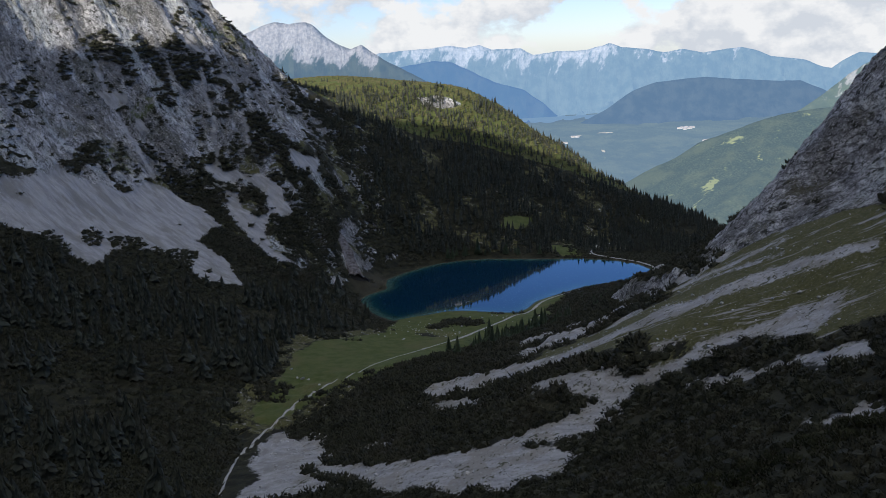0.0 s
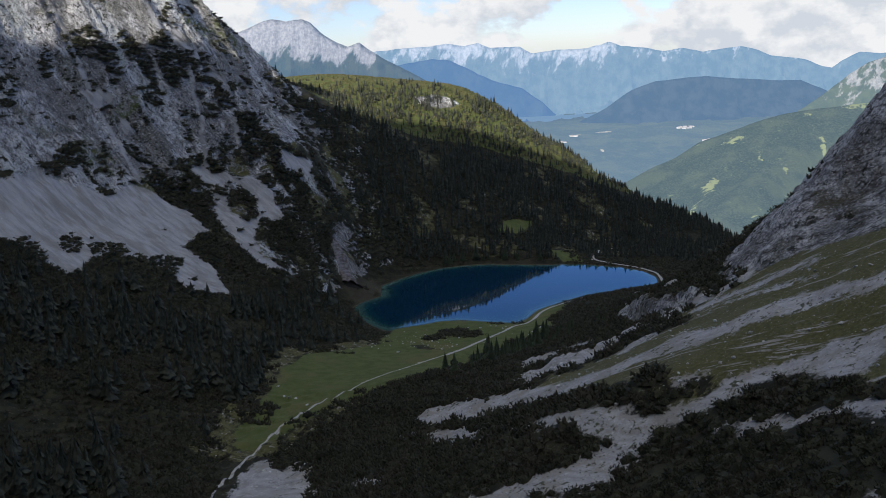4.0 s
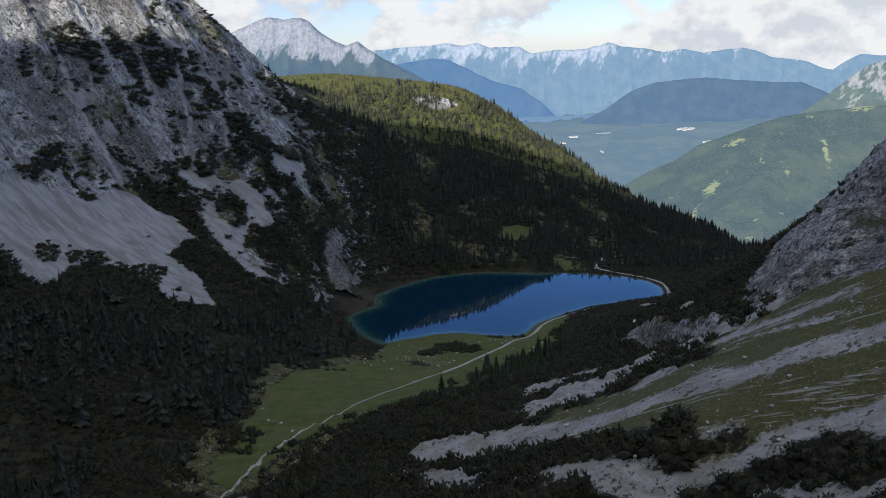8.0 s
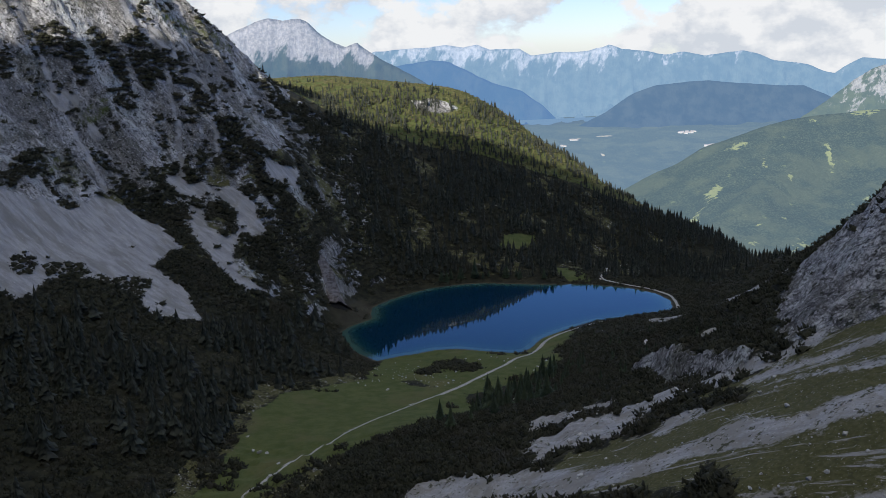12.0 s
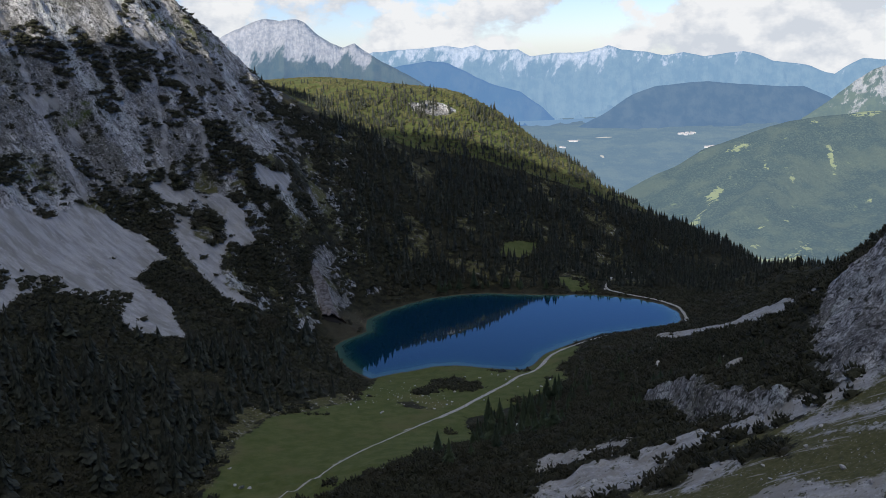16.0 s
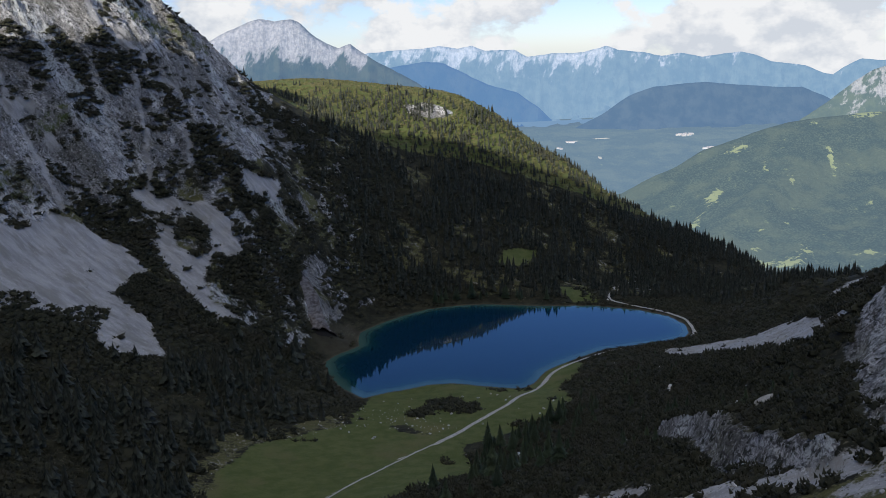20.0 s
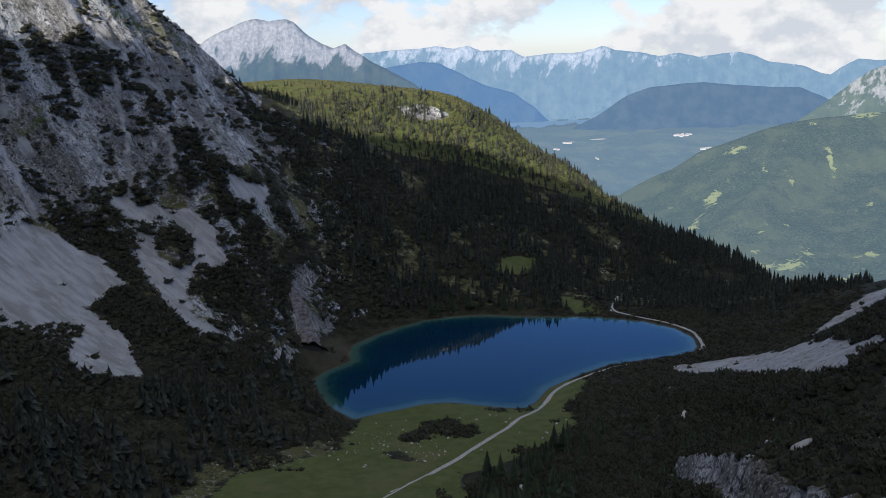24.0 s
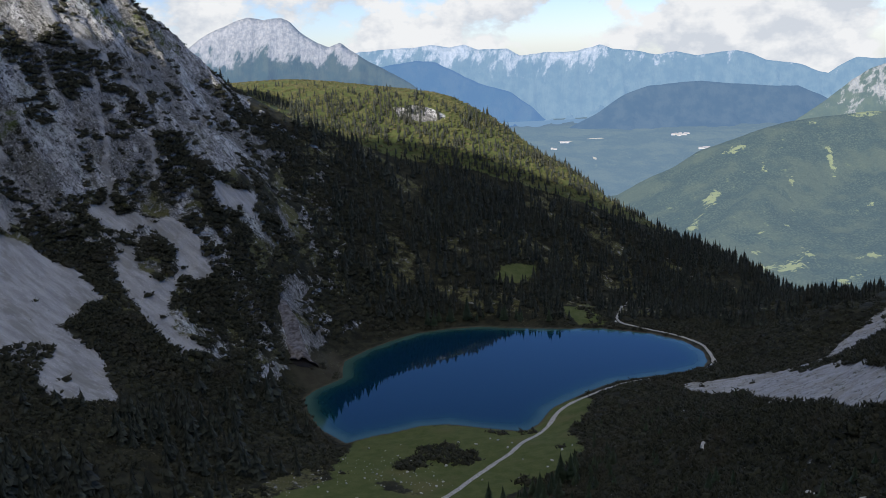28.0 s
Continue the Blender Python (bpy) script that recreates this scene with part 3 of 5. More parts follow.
    hr = n.math('ADD', n.math('MULTIPLY', strata, 1.6), n.math('ADD', n.math('MULTIPLY', crack, 1.0), n.math('ADD', n.math('MULTIPLY', vein, 1.2), flow)))
    nrm = n.bump(n.math('MULTIPLY', n.math('SUBTRACT', hr, 2.4), n.math('MULTIPLY', rockm, n.math('SUBTRACT', 1.0, screem))), 0.9, 3.2, nrm)
    return n.done(col, 0.95, nrm)


def water_material():
    n = Nodes("lake_water")
    d = n.attr("depth")
    wob = n.math('ADD', d, n.math('MULTIPLY', n.math('SUBTRACT', n.noise(0.06, 4), 0.5), 7.0))
    col = n.mix(n.step(wob, 1.0, 9.0), (0.040, 0.085, 0.072), (0.005, 0.036, 0.042))
    col = n.mix(n.step(wob, 5.0, 18.0), col, (0.001, 0.019, 0.042))
    n.b.inputs["IOR"].default_value = 1.33
    n.b.inputs["Specular IOR Level"].default_value = 0.36
    h = n.noise(0.5, 3, 0.5, stretch=(1, 0.5, 1))
    return n.done(col, n.step(n.noise(0.012, 3), 0.4, 0.7, 0.004, 0.02), n.bump(h, 0.02, 0.04))


def foliage(name, a, b, c, island=True):
    n = Nodes(name)
    if island:
        r = n.t.nodes.new("ShaderNodeNewGeometry").outputs["Random Per Island"]
    else:
        r = n.t.nodes.new("ShaderNodeObjectInfo").outputs["Random"]
    col = n.mix(r, a, b)
    col = n.mix(n.step(n.noise(0.05, 3), 0.45, 0.7, 0.0, 0.8), col, c)
    col = n.mix(n.step(n.noise(2.5, 3), 0.5, 0.75, 0.0, 0.5), col, tuple(x * 0.45 for x in a))
    return n.done(col, 0.8, n.bump(n.noise(3.0, 3), 0.6, 0.3))


def stone_material():
    n = Nodes("limestone")
    r = n.t.nodes.new("ShaderNodeObjectInfo").outputs["Random"]
    col = n.mix(r, (0.36, 0.35, 0.34), (0.52, 0.51, 0.50))
    col = n.mix(n.step(n.noise(1.6, 5, 0.65), 0.5, 0.68, 0.0, 0.7), col, (0.18, 0.17, 0.16))
    return n.done(col, 0.95, n.bump(n.noise(3.0, 6, 0.7), 0.8, 0.25))


def bark_material():
    n = Nodes("bark")
    col = n.mix(n.noise(2.0, 5, stretch=(0.3, 0.3, 2)), (0.06, 0.045, 0.035), (0.16, 0.13, 0.11))
    return n.done(col, 0.95)


MAT_GROUND = ground_material()
MAT_WATER = water_material()
MAT_PINE = foliage("dwarf_pine_needles", (0.018, 0.019, 0.013), (0.042, 0.043, 0.026), (0.040, 0.037, 0.025))
MAT_SPRUCE = foliage("spruce_needles", (0.021, 0.026, 0.022), (0.068, 0.074, 0.056), (0.056, 0.056, 0.042))
MAT_SPRUCE_ONE = foliage("spruce_needles_single", (0.028, 0.045, 0.028), (0.060, 0.078, 0.042), (0.045, 0.055, 0.035), False)
MAT_PINE_ONE = foliage("dwarf_pine_needles_single", (0.018, 0.021, 0.011), (0.042, 0.045, 0.022), (0.034, 0.033, 0.018), False)
MAT_STONE = stone_material()
MAT_BARK = bark_material()


def mesh_object(name, verts, faces, mat, parent=None, label="", smooth_shade=True):
    me = bpy.data.meshes.new(name)
    verts = np.asarray(verts, np.float32)
    faces = np.asarray(faces, np.int32)
    me.vertices.add(len(verts))
    me.vertices.foreach_set("co", verts.ravel())
    n, k = faces.shape
    me.loops.add(n * k)
    me.loops.foreach_set("vertex_index", faces.ravel())
    me.polygons.add(n)
    me.polygons.foreach_set("loop_start", np.arange(0, n * k, k, dtype=np.int32))
    me.polygons.foreach_set("use_smooth", np.full(n, smooth_shade))
    me.update(calc_edges=True)
    me.validate()
    if mat:
        me.materials.append(mat)
    ob = new(name, me)
    if parent:
        ob.parent = parent
    if label:
        ob["label"] = label
    return ob


def grid_faces(nx, ny):
    i = np.arange(nx * ny).reshape(ny, nx)
    return np.stack([i[:-1, :-1], i[:-1, 1:], i[1:, 1:], i[1:, :-1]], -1).reshape(-1, 4)


def axis(segments):
    """Grid lines from (start, end, first step, last step)."""
    out = []
    for a, b, s0, s1 in segments:
        v = a
        while v < b - 1e-6:
            out.append(v)
            v += s0 + (s1 - s0) * (v - a) / (b - a)
    out.append(segments[-1][1])
    return np.array(out)


def plain(name, color, rough=0.9):
    m = bpy.data.materials.new(name)
    m.use_nodes = True
    b = m.node_tree.nodes["Principled BSDF"]
    b.inputs["Base Color"].default_value = (*color, 1)
    b.inputs["Roughness"].default_value = rough
    return m


gx = axis([(-4200, -900, 300, 60), (-900, -380, 40, 3), (-380, -310, 2.6, 2.2), (-310, -40, 1.7, 1.7), (-40, 330, 2.3, 2.3), (330, 800, 3, 40), (800, 4200, 60, 300)])
gy = axis([(-1500, 60, 60, 5), (60, 190, 3.6, 2.3), (190, 640, 2.3, 2.3), (640, 985, 1.7, 1.7), (985, 1000, 2.3, 2.6), (1000, 1300, 2.8, 5), (1300, 2000, 6, 40), (2000, 5200, 60, 200)])
GX, GY = np.meshgrid(gx, gy)
GZ = height(GX, GY)

def slope_at(x, y):
    return np.hypot(height(x + 3, y) - height(x - 3, y), height(x, y + 3) - height(x, y - 3)) / 6


def cover(x, y, slope):
    """Plan distances (inside positive) of each kind of ground."""
    x, y = np.asarray(x, float), np.asarray(y, float)
    wx, wy = x + 5 * fbm(x, y, 22, 3, 21), y + 5 * fbm(x, y, 22, 3, 33)
    c = {}
    c["scree"] = union(wx, wy, SCREES)
    for line in CHUTES:
        c["scree"] = np.maximum(c["scree"], 2.0 + poly_dist(wx, wy, line, False))
    # rubble showing through the thin scrub below the slope
    stripe = fbm(x * 0.75 + y * 0.66, (y * 0.75 - x * 0.66) * 0.4, 17, 4, 111)
    spots = np.minimum(poly_dist(x, y, [(-40, 345), (0, 335), (50, 288), (68, 245), (62, 200), (20, 190), (-40, 240)]), 14 * (stripe - 0.30))
    c["scree"] = np.maximum(c["scree"], spots)
    c["grass"] = union(wx, wy, TURFS)
    c["slope"] = np.minimum(union(wx, wy, [SLOPE]), -union(wx, wy, SCRUB_IN_SLOPE))
    c["lake"] = poly_dist(x, y, SHORE)
    west = smooth(-55, -95, x + 0.10 * (y - 760)) * smooth(655, 720, y - 0.35 * (x + 100))
    butt = poly_dist(wx, wy, CRAG)
    c["rock"] = (slope - 0.72) * 14 + np.where(west > 0.5, 6.0, -6.0) 
    c["rock"] = np.maximum(c["rock"], np.minimum(butt, 6) + (slope - 0.6) * 6)
    c["rock"] = np.maximum(c["rock"], union(wx, wy, [HILL_ROCKS, STONY, SNOW_GULLY]) - 1.0)
    # rock step between the knoll and the stony slope
    c["rock"] = np.maximum(c["rock"], np.where((y > 322) & (y < 442), 5.5 - np.abs(x + 0.5 - np.interp(y, [318, 345, 366, 385, 420, 455], [106, 103, 102, 103, 105, 107])), -9))
    bare = fbm(x, y, 24, 4, 95) - 0.34 + 0.25 * smooth(60, -60, x) * smooth(1000, 860, y)
    c["bare"] = np.where(poly_dist(x, y, [(-45, 835), (30, 830), (120, 825), (200, 812), (300, 800), (340, 900), (250, 1040), (60, 1060), (-60, 1000)]) > 0, bare * 12, -6)
    c["slope"] = np.maximum(c["slope"], np.minimum(c["bare"], 0.0))
    belt = 6.5 - np.abs(c["grass"] + 7.0) + 3 * fbm(x, y, 12, 3, 97)
    c["belt"] = np.where((x < -20) & (y < 600) & (c["lake"] < -8), belt, -9)
    c["slope"] = np.maximum(c["slope"], np.minimum(c["belt"], 1.0))
    lower = poly_dist(wx, wy, [(-205, 690), (-185, 738), (-165, 772), (-130, 792), (-100, 825), (-75, 880), (-60, 930), (-20, 930), (-15, 840), (-38, 780), (-40, 740), (-75, 690), (-110, 655), (-150, 690)])
    c["rock"] = np.where(lower > 0, np.minimum(c["rock"], 5 * fbm(x, y, 16, 3, 101) - 0.3), c["rock"])
    c["lower"] = lower
    c["slope"] = np.maximum(c["slope"], np.where(lower > 0, 5 * fbm(x, y, 13, 3, 99), -9))
    wt = union(wx, wy, WEST_TURF)
    c["rock"] = np.where(wt > -2, np.minimum(c["rock"], 0.3), c["rock"])
    c["path"] = np.full(x.shape, -50.0)
    for line, w in PATHS:
        c["path"] = np.maximum(c["path"], w + poly_dist(wx * 0.3 + x * 0.7, wy * 0.3 + y * 0.7, line, False))
    return c


gslope = np.hypot(np.gradient(GZ, gx, axis=1), np.gradient(GZ, gy, axis=0))
gc = cover(GX, GY, gslope)
grass_seen = np.maximum(gc["grass"], union(GX, GY, [HILL_TURF] + WEST_TURF))
slope_seen = gc["slope"]
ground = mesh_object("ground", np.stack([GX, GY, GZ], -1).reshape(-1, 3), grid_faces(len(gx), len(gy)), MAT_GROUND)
tagged(ground, "alpine basin floor and slopes of limestone, scree and turf", "terrain", kind="structure")


def give(ob, name, values):
    a = ob.data.attributes.new(name, 'FLOAT', 'POINT')
    a.data.foreach_set("value", np.asarray(values, np.float32).ravel())


for key, scale in (("scree", 6.0), ("grass", 6.0), ("slope", 7.0), ("rock", 6.0), ("path", 1.6)):
    give(ground, key, np.clip((grass_seen if key == "grass" else slope_seen if key == "slope" else gc[key]) / scale, -2, 2))
cove_d = poly_dist(GX, GY, COVE)
give(ground, "shore", np.clip(smooth(-1.6, -0.3, gc["lake"]) + 0.35 * smooth(-3, 3, cove_d), 0, 1) * smooth(-0.8, 0.5, -gc["path"] / 2))
give(ground, "far", smooth(1350, 1700, GY + 0.3 * np.abs(GX)))

# the lake
wx_, wy_ = np.arange(-60, 240, 3.0), np.arange(610, 835, 3.0)
WX, WY = np.meshgrid(wx_, wy_)
wd = poly_dist(WX, WY, SHORE)
faces = grid_faces(len(wx_), len(wy_))
faces = faces[(wd.ravel()[faces] > -7).all(1)]
used = np.unique(faces)
back = np.full(WX.size, -1)
back[used] = np.arange(len(used))
water = mesh_object("water", np.stack([WX, WY, np.zeros_like(WX)], -1).reshape(-1, 3)[used], back[faces], MAT_WATER)
give(water, "depth", wd.ravel()[used])
tagged(water, "still deep blue mountain lake with turquoise shallows", "lake", kind="structure")

# ---- distance: valley floor, wooded hills and ranges (kept inside five kilometres) ----
def far_material(name, low, high, rockc, haze_glow, share, line, detail, clearings=0.0, relw=0.75, partw=1.1, streak=2.0, crisp=0.17):
    """Forest below, pale rock above a height; blue haze is mixed in as emission."""
    n = Nodes(name)
    z = n.t.nodes.new("ShaderNodeSeparateXYZ")
    n.t.links.new(n.pos, z.inputs[0])
    nz = n.noise(detail, 8, 0.65)
    n2 = n.noise(detail * 3.5, 6, 0.7)
    n3 = n.noise(detail * 0.8, 8, 0.7, stretch=(0.6, 0.6, 2.6))
    col = n.mix(n.step(nz, 0.38, 0.62), low, high)
    part = n.noise(detail * 0.35, 3, 0.5)
    run = n.noise(detail * 1.6, 8, 0.68, stretch=(1.0, 1.0, 2.6), turn=(0.0, 0.45, 0.0))
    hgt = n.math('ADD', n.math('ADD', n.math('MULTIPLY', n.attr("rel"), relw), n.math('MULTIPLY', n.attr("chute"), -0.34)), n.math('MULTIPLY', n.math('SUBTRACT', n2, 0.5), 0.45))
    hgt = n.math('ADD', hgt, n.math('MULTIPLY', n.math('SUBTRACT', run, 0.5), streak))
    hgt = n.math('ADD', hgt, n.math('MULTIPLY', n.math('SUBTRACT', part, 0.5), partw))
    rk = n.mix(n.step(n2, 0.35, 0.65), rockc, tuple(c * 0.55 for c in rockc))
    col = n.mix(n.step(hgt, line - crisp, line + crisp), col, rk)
    if clearings:
        gl = n.math('ADD', n.attr("open"), n.math('MULTIPLY', n.math('SUBTRACT', n.noise(0.05, 6, 0.7), 0.5), 4.5))
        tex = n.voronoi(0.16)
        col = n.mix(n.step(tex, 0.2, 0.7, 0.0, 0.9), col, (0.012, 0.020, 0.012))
        col = n.mix(n.step(n.noise(0.006, 5, 0.6), 0.45, 0.62, 0.0, 0.5), col, (0.095, 0.105, 0.05))
        col = n.mix(n.step(n.noise(0.028, 5, 0.75), 0.635, 0.675, 0.0, 0.75), col, (0.17, 0.20, 0.075))
        col = n.mix(n.step(gl, 0.15, 0.35), col, n.mix(n2, (0.20, 0.25, 0.07), (0.33, 0.32, 0.15)))
    n.done(col, 1.0, n.bump(n3, 0.6, 25.0))
    n.b.inputs["Specular IOR Level"].default_value = 0.0
    # distance haze painted as a blue glow over the surface colour
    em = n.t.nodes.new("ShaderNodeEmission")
    em.inputs[0].default_value = (*haze_glow, 1)
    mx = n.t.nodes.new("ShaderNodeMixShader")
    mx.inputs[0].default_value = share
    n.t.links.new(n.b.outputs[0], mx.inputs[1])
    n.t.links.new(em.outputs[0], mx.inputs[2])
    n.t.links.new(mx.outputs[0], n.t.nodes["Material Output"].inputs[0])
    return n.m


def mountain(name, label, crest, foot, front, behind, mat, rough, size, seed, rows=46, step=14.0, power=1.25, lean=0.0, openings=()):
    """A ridge along the crest line, falling to the foot height in front and behind, with spurs and gullies."""
    c = np.array(crest, float)
    s = np.r_[0, np.cumsum(np.hypot(*np.diff(c[:, :2], axis=0).T))]
    t = np.arange(0, s[-1], step)
    cx, cy, cz = (np.interp(t, s, c[:, k]) for k in range(3))
    v = np.r_[-np.linspace(1, 0, rows // 3)[:-1], np.linspace(0, 1, rows)]
    T, V = np.meshgrid(np.arange(len(t)), v)
    a = np.abs(V)
    Y = cy[T] - np.where(V > 0, front, behind) * V
    X = cx[T] + lean * V * front + 0.12 * size * fbm(t[T], V * front, size * 0.8, 3, seed)
    fall = np.where(V > 0, a ** (1 / power), a)
    Z = cz[T] + (foot - cz[T]) * fall
    amp = rough * (cz[T] - foot) * np.clip(a * 5, 0.015, 1) * np.clip((1 - a) * 1.6, 0, 1)
    spurs = fbm(t[T] + 0.35 * V * front + 0.2 * size * fbm(t[T], V * front, size, 2, seed + 7), V * front * 0.30, size, 5, seed + 2, True)
    Z = Z + amp * (0.5 * (spurs - 1) + 0.12 * (fbm(t[T], V * front, size * 0.35, 4, seed + 5) - 1))
    Z = Z + 0.010 * (cz[T] - foot) * fbm(t[T], V * 30, 45, 4, seed + 9) * (a < 0.03)
    ob = mesh_object(name, np.stack([X, Y, Z], -1).reshape(-1, 3), grid_faces(len(t), len(v))[:, ::-1], mat)
    give(ob, "rel", (Z - foot) / (cz.max() - foot))
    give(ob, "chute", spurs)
    if openings:
        d = np.full(X.shape, -3.0)
        for ox, oy, rx, ry in openings:
            d = np.maximum(d, 1 - np.hypot((X - ox - 0.25 * (Y - oy)) / rx, (Y - oy) / ry))
        give(ob, "open", np.clip(d, -3, 1))
    return tagged(ob, label, "mountain", kind="structure")


PEAK = [(-1400, 4250, 40), (-950, 4250, 193), (-839, 4250, 253), (-729, 4250, 321), (-647, 4250, 356), (-566, 4250, 384), (-489, 4250, 371), (-423, 4250, 381), (-372, 4250, 357), (-323, 4250, 312), (-260, 4250, 266), (-209, 4250, 240), (-149, 4250, 261), (-103, 4250, 226), (-26, 4250, 171),
        (78, 4250, 114), (183, 4250, 44), (289, 4250, -40), (424, 4250, -100), (600, 4250, -190)]
RANGE = [(-271, 4780, 162), (-150, 4780, 187), (-58, 4780, 212), (93, 4780, 219), (214, 4780, 226), (305, 4780, 237), (396, 4780, 219), (472, 4780, 231), (547, 4780, 202), (700, 4780, 202), (761, 4780, 164), (915, 4780, 176), (1069, 4780, 176), (1192, 4780, 204), (1254, 4780, 178), (1379, 4780, 165),
         (1504, 4780, 139), (1597, 4780, 151), (1723, 4780, 125), (1848, 4780, 141), (1943, 4780, 146), (2006, 4780, 129), (2103, 4780, 86), (2199, 4780, 74), (2296, 4780, 58), (2394, 4780, 14), (2459, 4780, 3), (2520, 4780, 40), (2613, 4780, 82), (2736, 4780, 68), (2902, 4780, 87), (3300, 4780, 60)]
SPUR = [(-400, 4550, 40), (-148, 4550, 89), (-2, 4550, 131), (85, 4550, 145), (201, 4550, 160), (316, 4550, 147), (402, 4550, 96), (517, 4550, 35), (662, 4550, -14), (779, 4550, -91), (897, 4550, -184), (1017, 4550, -239)]
MIDHILL = [(760, 4300, -240), (847, 4300, -218), (960, 4300, -167), (1073, 4300, -103), (1185, 4300, -38), (1297, 4300, -2), (1410, 4300, 7), (1552, 4300, 13), (1694, 4300, -4), (1924, 4300, -27), (2039, 4300, -31), (2157, 4300, -77), (2277, 4300, -138), (2397, 4300, -185), (2700, 4300, -200)]
GREEN = [(690, 3000, -300), (786, 3000, -294), (885, 3000, -253), (984, 3000, -214), (1083, 3000, -163), (1162, 3000, -133), (1280, 3000, -99), (1379, 3000, -74), (1479, 3000, -65), (1539, 3000, -61), (1639, 3000, -52), (1716, 3000, -55), (1861, 3000, -46), (2022, 3000, -23), (2500, 3000, 20)]
ROCKPEAK = [(1640, 3600, -180), (1709, 3600, -121), (1779, 3600, -84), (1849, 3600, -33), (1917, 3600, 22), (1964, 3600, 43), (2010, 3600, 69), (2052, 3600, 81), (2173, 3600, 138), (2317, 3600, 144), (2800, 3600, 120)]
HAZE_GLOW = (0.33, 0.55, 0.86)
M_RANGE = far_material("far_range", (0.035, 0.055, 0.05), (0.08, 0.10, 0.08), (0.50, 0.47, 0.44), HAZE_GLOW, 0.46, 1.02, 0.018, relw=1.35, partw=1.2, streak=1.8, crisp=0.13)
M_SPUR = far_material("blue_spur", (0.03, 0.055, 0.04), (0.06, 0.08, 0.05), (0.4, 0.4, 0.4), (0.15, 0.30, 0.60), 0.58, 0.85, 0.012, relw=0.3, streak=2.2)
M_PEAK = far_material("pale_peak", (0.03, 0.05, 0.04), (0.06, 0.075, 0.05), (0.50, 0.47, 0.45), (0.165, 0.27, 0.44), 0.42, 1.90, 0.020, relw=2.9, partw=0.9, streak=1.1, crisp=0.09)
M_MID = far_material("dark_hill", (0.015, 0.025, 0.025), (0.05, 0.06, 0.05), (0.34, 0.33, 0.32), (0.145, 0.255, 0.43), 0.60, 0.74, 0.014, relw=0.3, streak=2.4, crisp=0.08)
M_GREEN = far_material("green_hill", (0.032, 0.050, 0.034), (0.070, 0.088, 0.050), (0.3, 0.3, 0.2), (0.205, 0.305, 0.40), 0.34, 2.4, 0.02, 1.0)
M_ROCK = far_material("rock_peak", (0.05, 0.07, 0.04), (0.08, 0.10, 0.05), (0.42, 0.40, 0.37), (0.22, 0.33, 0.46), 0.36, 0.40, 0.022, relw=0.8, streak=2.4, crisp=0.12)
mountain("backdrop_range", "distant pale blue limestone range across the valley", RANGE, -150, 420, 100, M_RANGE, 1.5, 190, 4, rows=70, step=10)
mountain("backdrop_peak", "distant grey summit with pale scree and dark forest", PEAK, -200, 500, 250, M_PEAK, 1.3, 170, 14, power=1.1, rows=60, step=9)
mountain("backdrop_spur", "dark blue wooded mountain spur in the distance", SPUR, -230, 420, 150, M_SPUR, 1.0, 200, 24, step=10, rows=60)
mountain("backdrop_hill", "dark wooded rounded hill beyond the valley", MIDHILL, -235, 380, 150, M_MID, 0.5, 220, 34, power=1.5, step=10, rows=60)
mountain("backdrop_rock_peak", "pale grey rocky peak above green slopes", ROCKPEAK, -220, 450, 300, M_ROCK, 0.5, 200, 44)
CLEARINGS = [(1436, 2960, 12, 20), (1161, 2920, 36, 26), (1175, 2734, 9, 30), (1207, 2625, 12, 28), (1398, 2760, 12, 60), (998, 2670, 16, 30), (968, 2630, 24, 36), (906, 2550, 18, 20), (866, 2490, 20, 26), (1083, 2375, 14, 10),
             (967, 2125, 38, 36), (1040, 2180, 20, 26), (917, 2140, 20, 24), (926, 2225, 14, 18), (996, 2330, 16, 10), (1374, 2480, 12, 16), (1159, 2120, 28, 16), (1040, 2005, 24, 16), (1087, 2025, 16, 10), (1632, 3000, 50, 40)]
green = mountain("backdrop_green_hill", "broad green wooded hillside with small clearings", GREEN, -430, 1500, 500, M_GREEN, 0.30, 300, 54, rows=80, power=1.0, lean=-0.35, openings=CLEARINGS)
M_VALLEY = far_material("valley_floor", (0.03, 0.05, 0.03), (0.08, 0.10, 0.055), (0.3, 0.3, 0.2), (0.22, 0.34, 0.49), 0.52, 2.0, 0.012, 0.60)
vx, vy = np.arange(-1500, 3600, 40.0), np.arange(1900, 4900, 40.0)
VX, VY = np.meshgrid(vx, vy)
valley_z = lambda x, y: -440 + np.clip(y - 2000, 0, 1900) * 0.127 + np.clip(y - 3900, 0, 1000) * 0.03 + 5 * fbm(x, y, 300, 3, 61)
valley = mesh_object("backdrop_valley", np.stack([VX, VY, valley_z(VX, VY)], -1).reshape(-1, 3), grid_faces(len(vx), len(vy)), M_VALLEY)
tagged(valley, "wide wooded valley floor with blue haze painted on", "valley", kind="structure")
give(valley, "rel", np.zeros(VX.size))
give(valley, "chute", np.zeros(VX.size))
give(valley, "open", np.full(VX.size, -3.0))

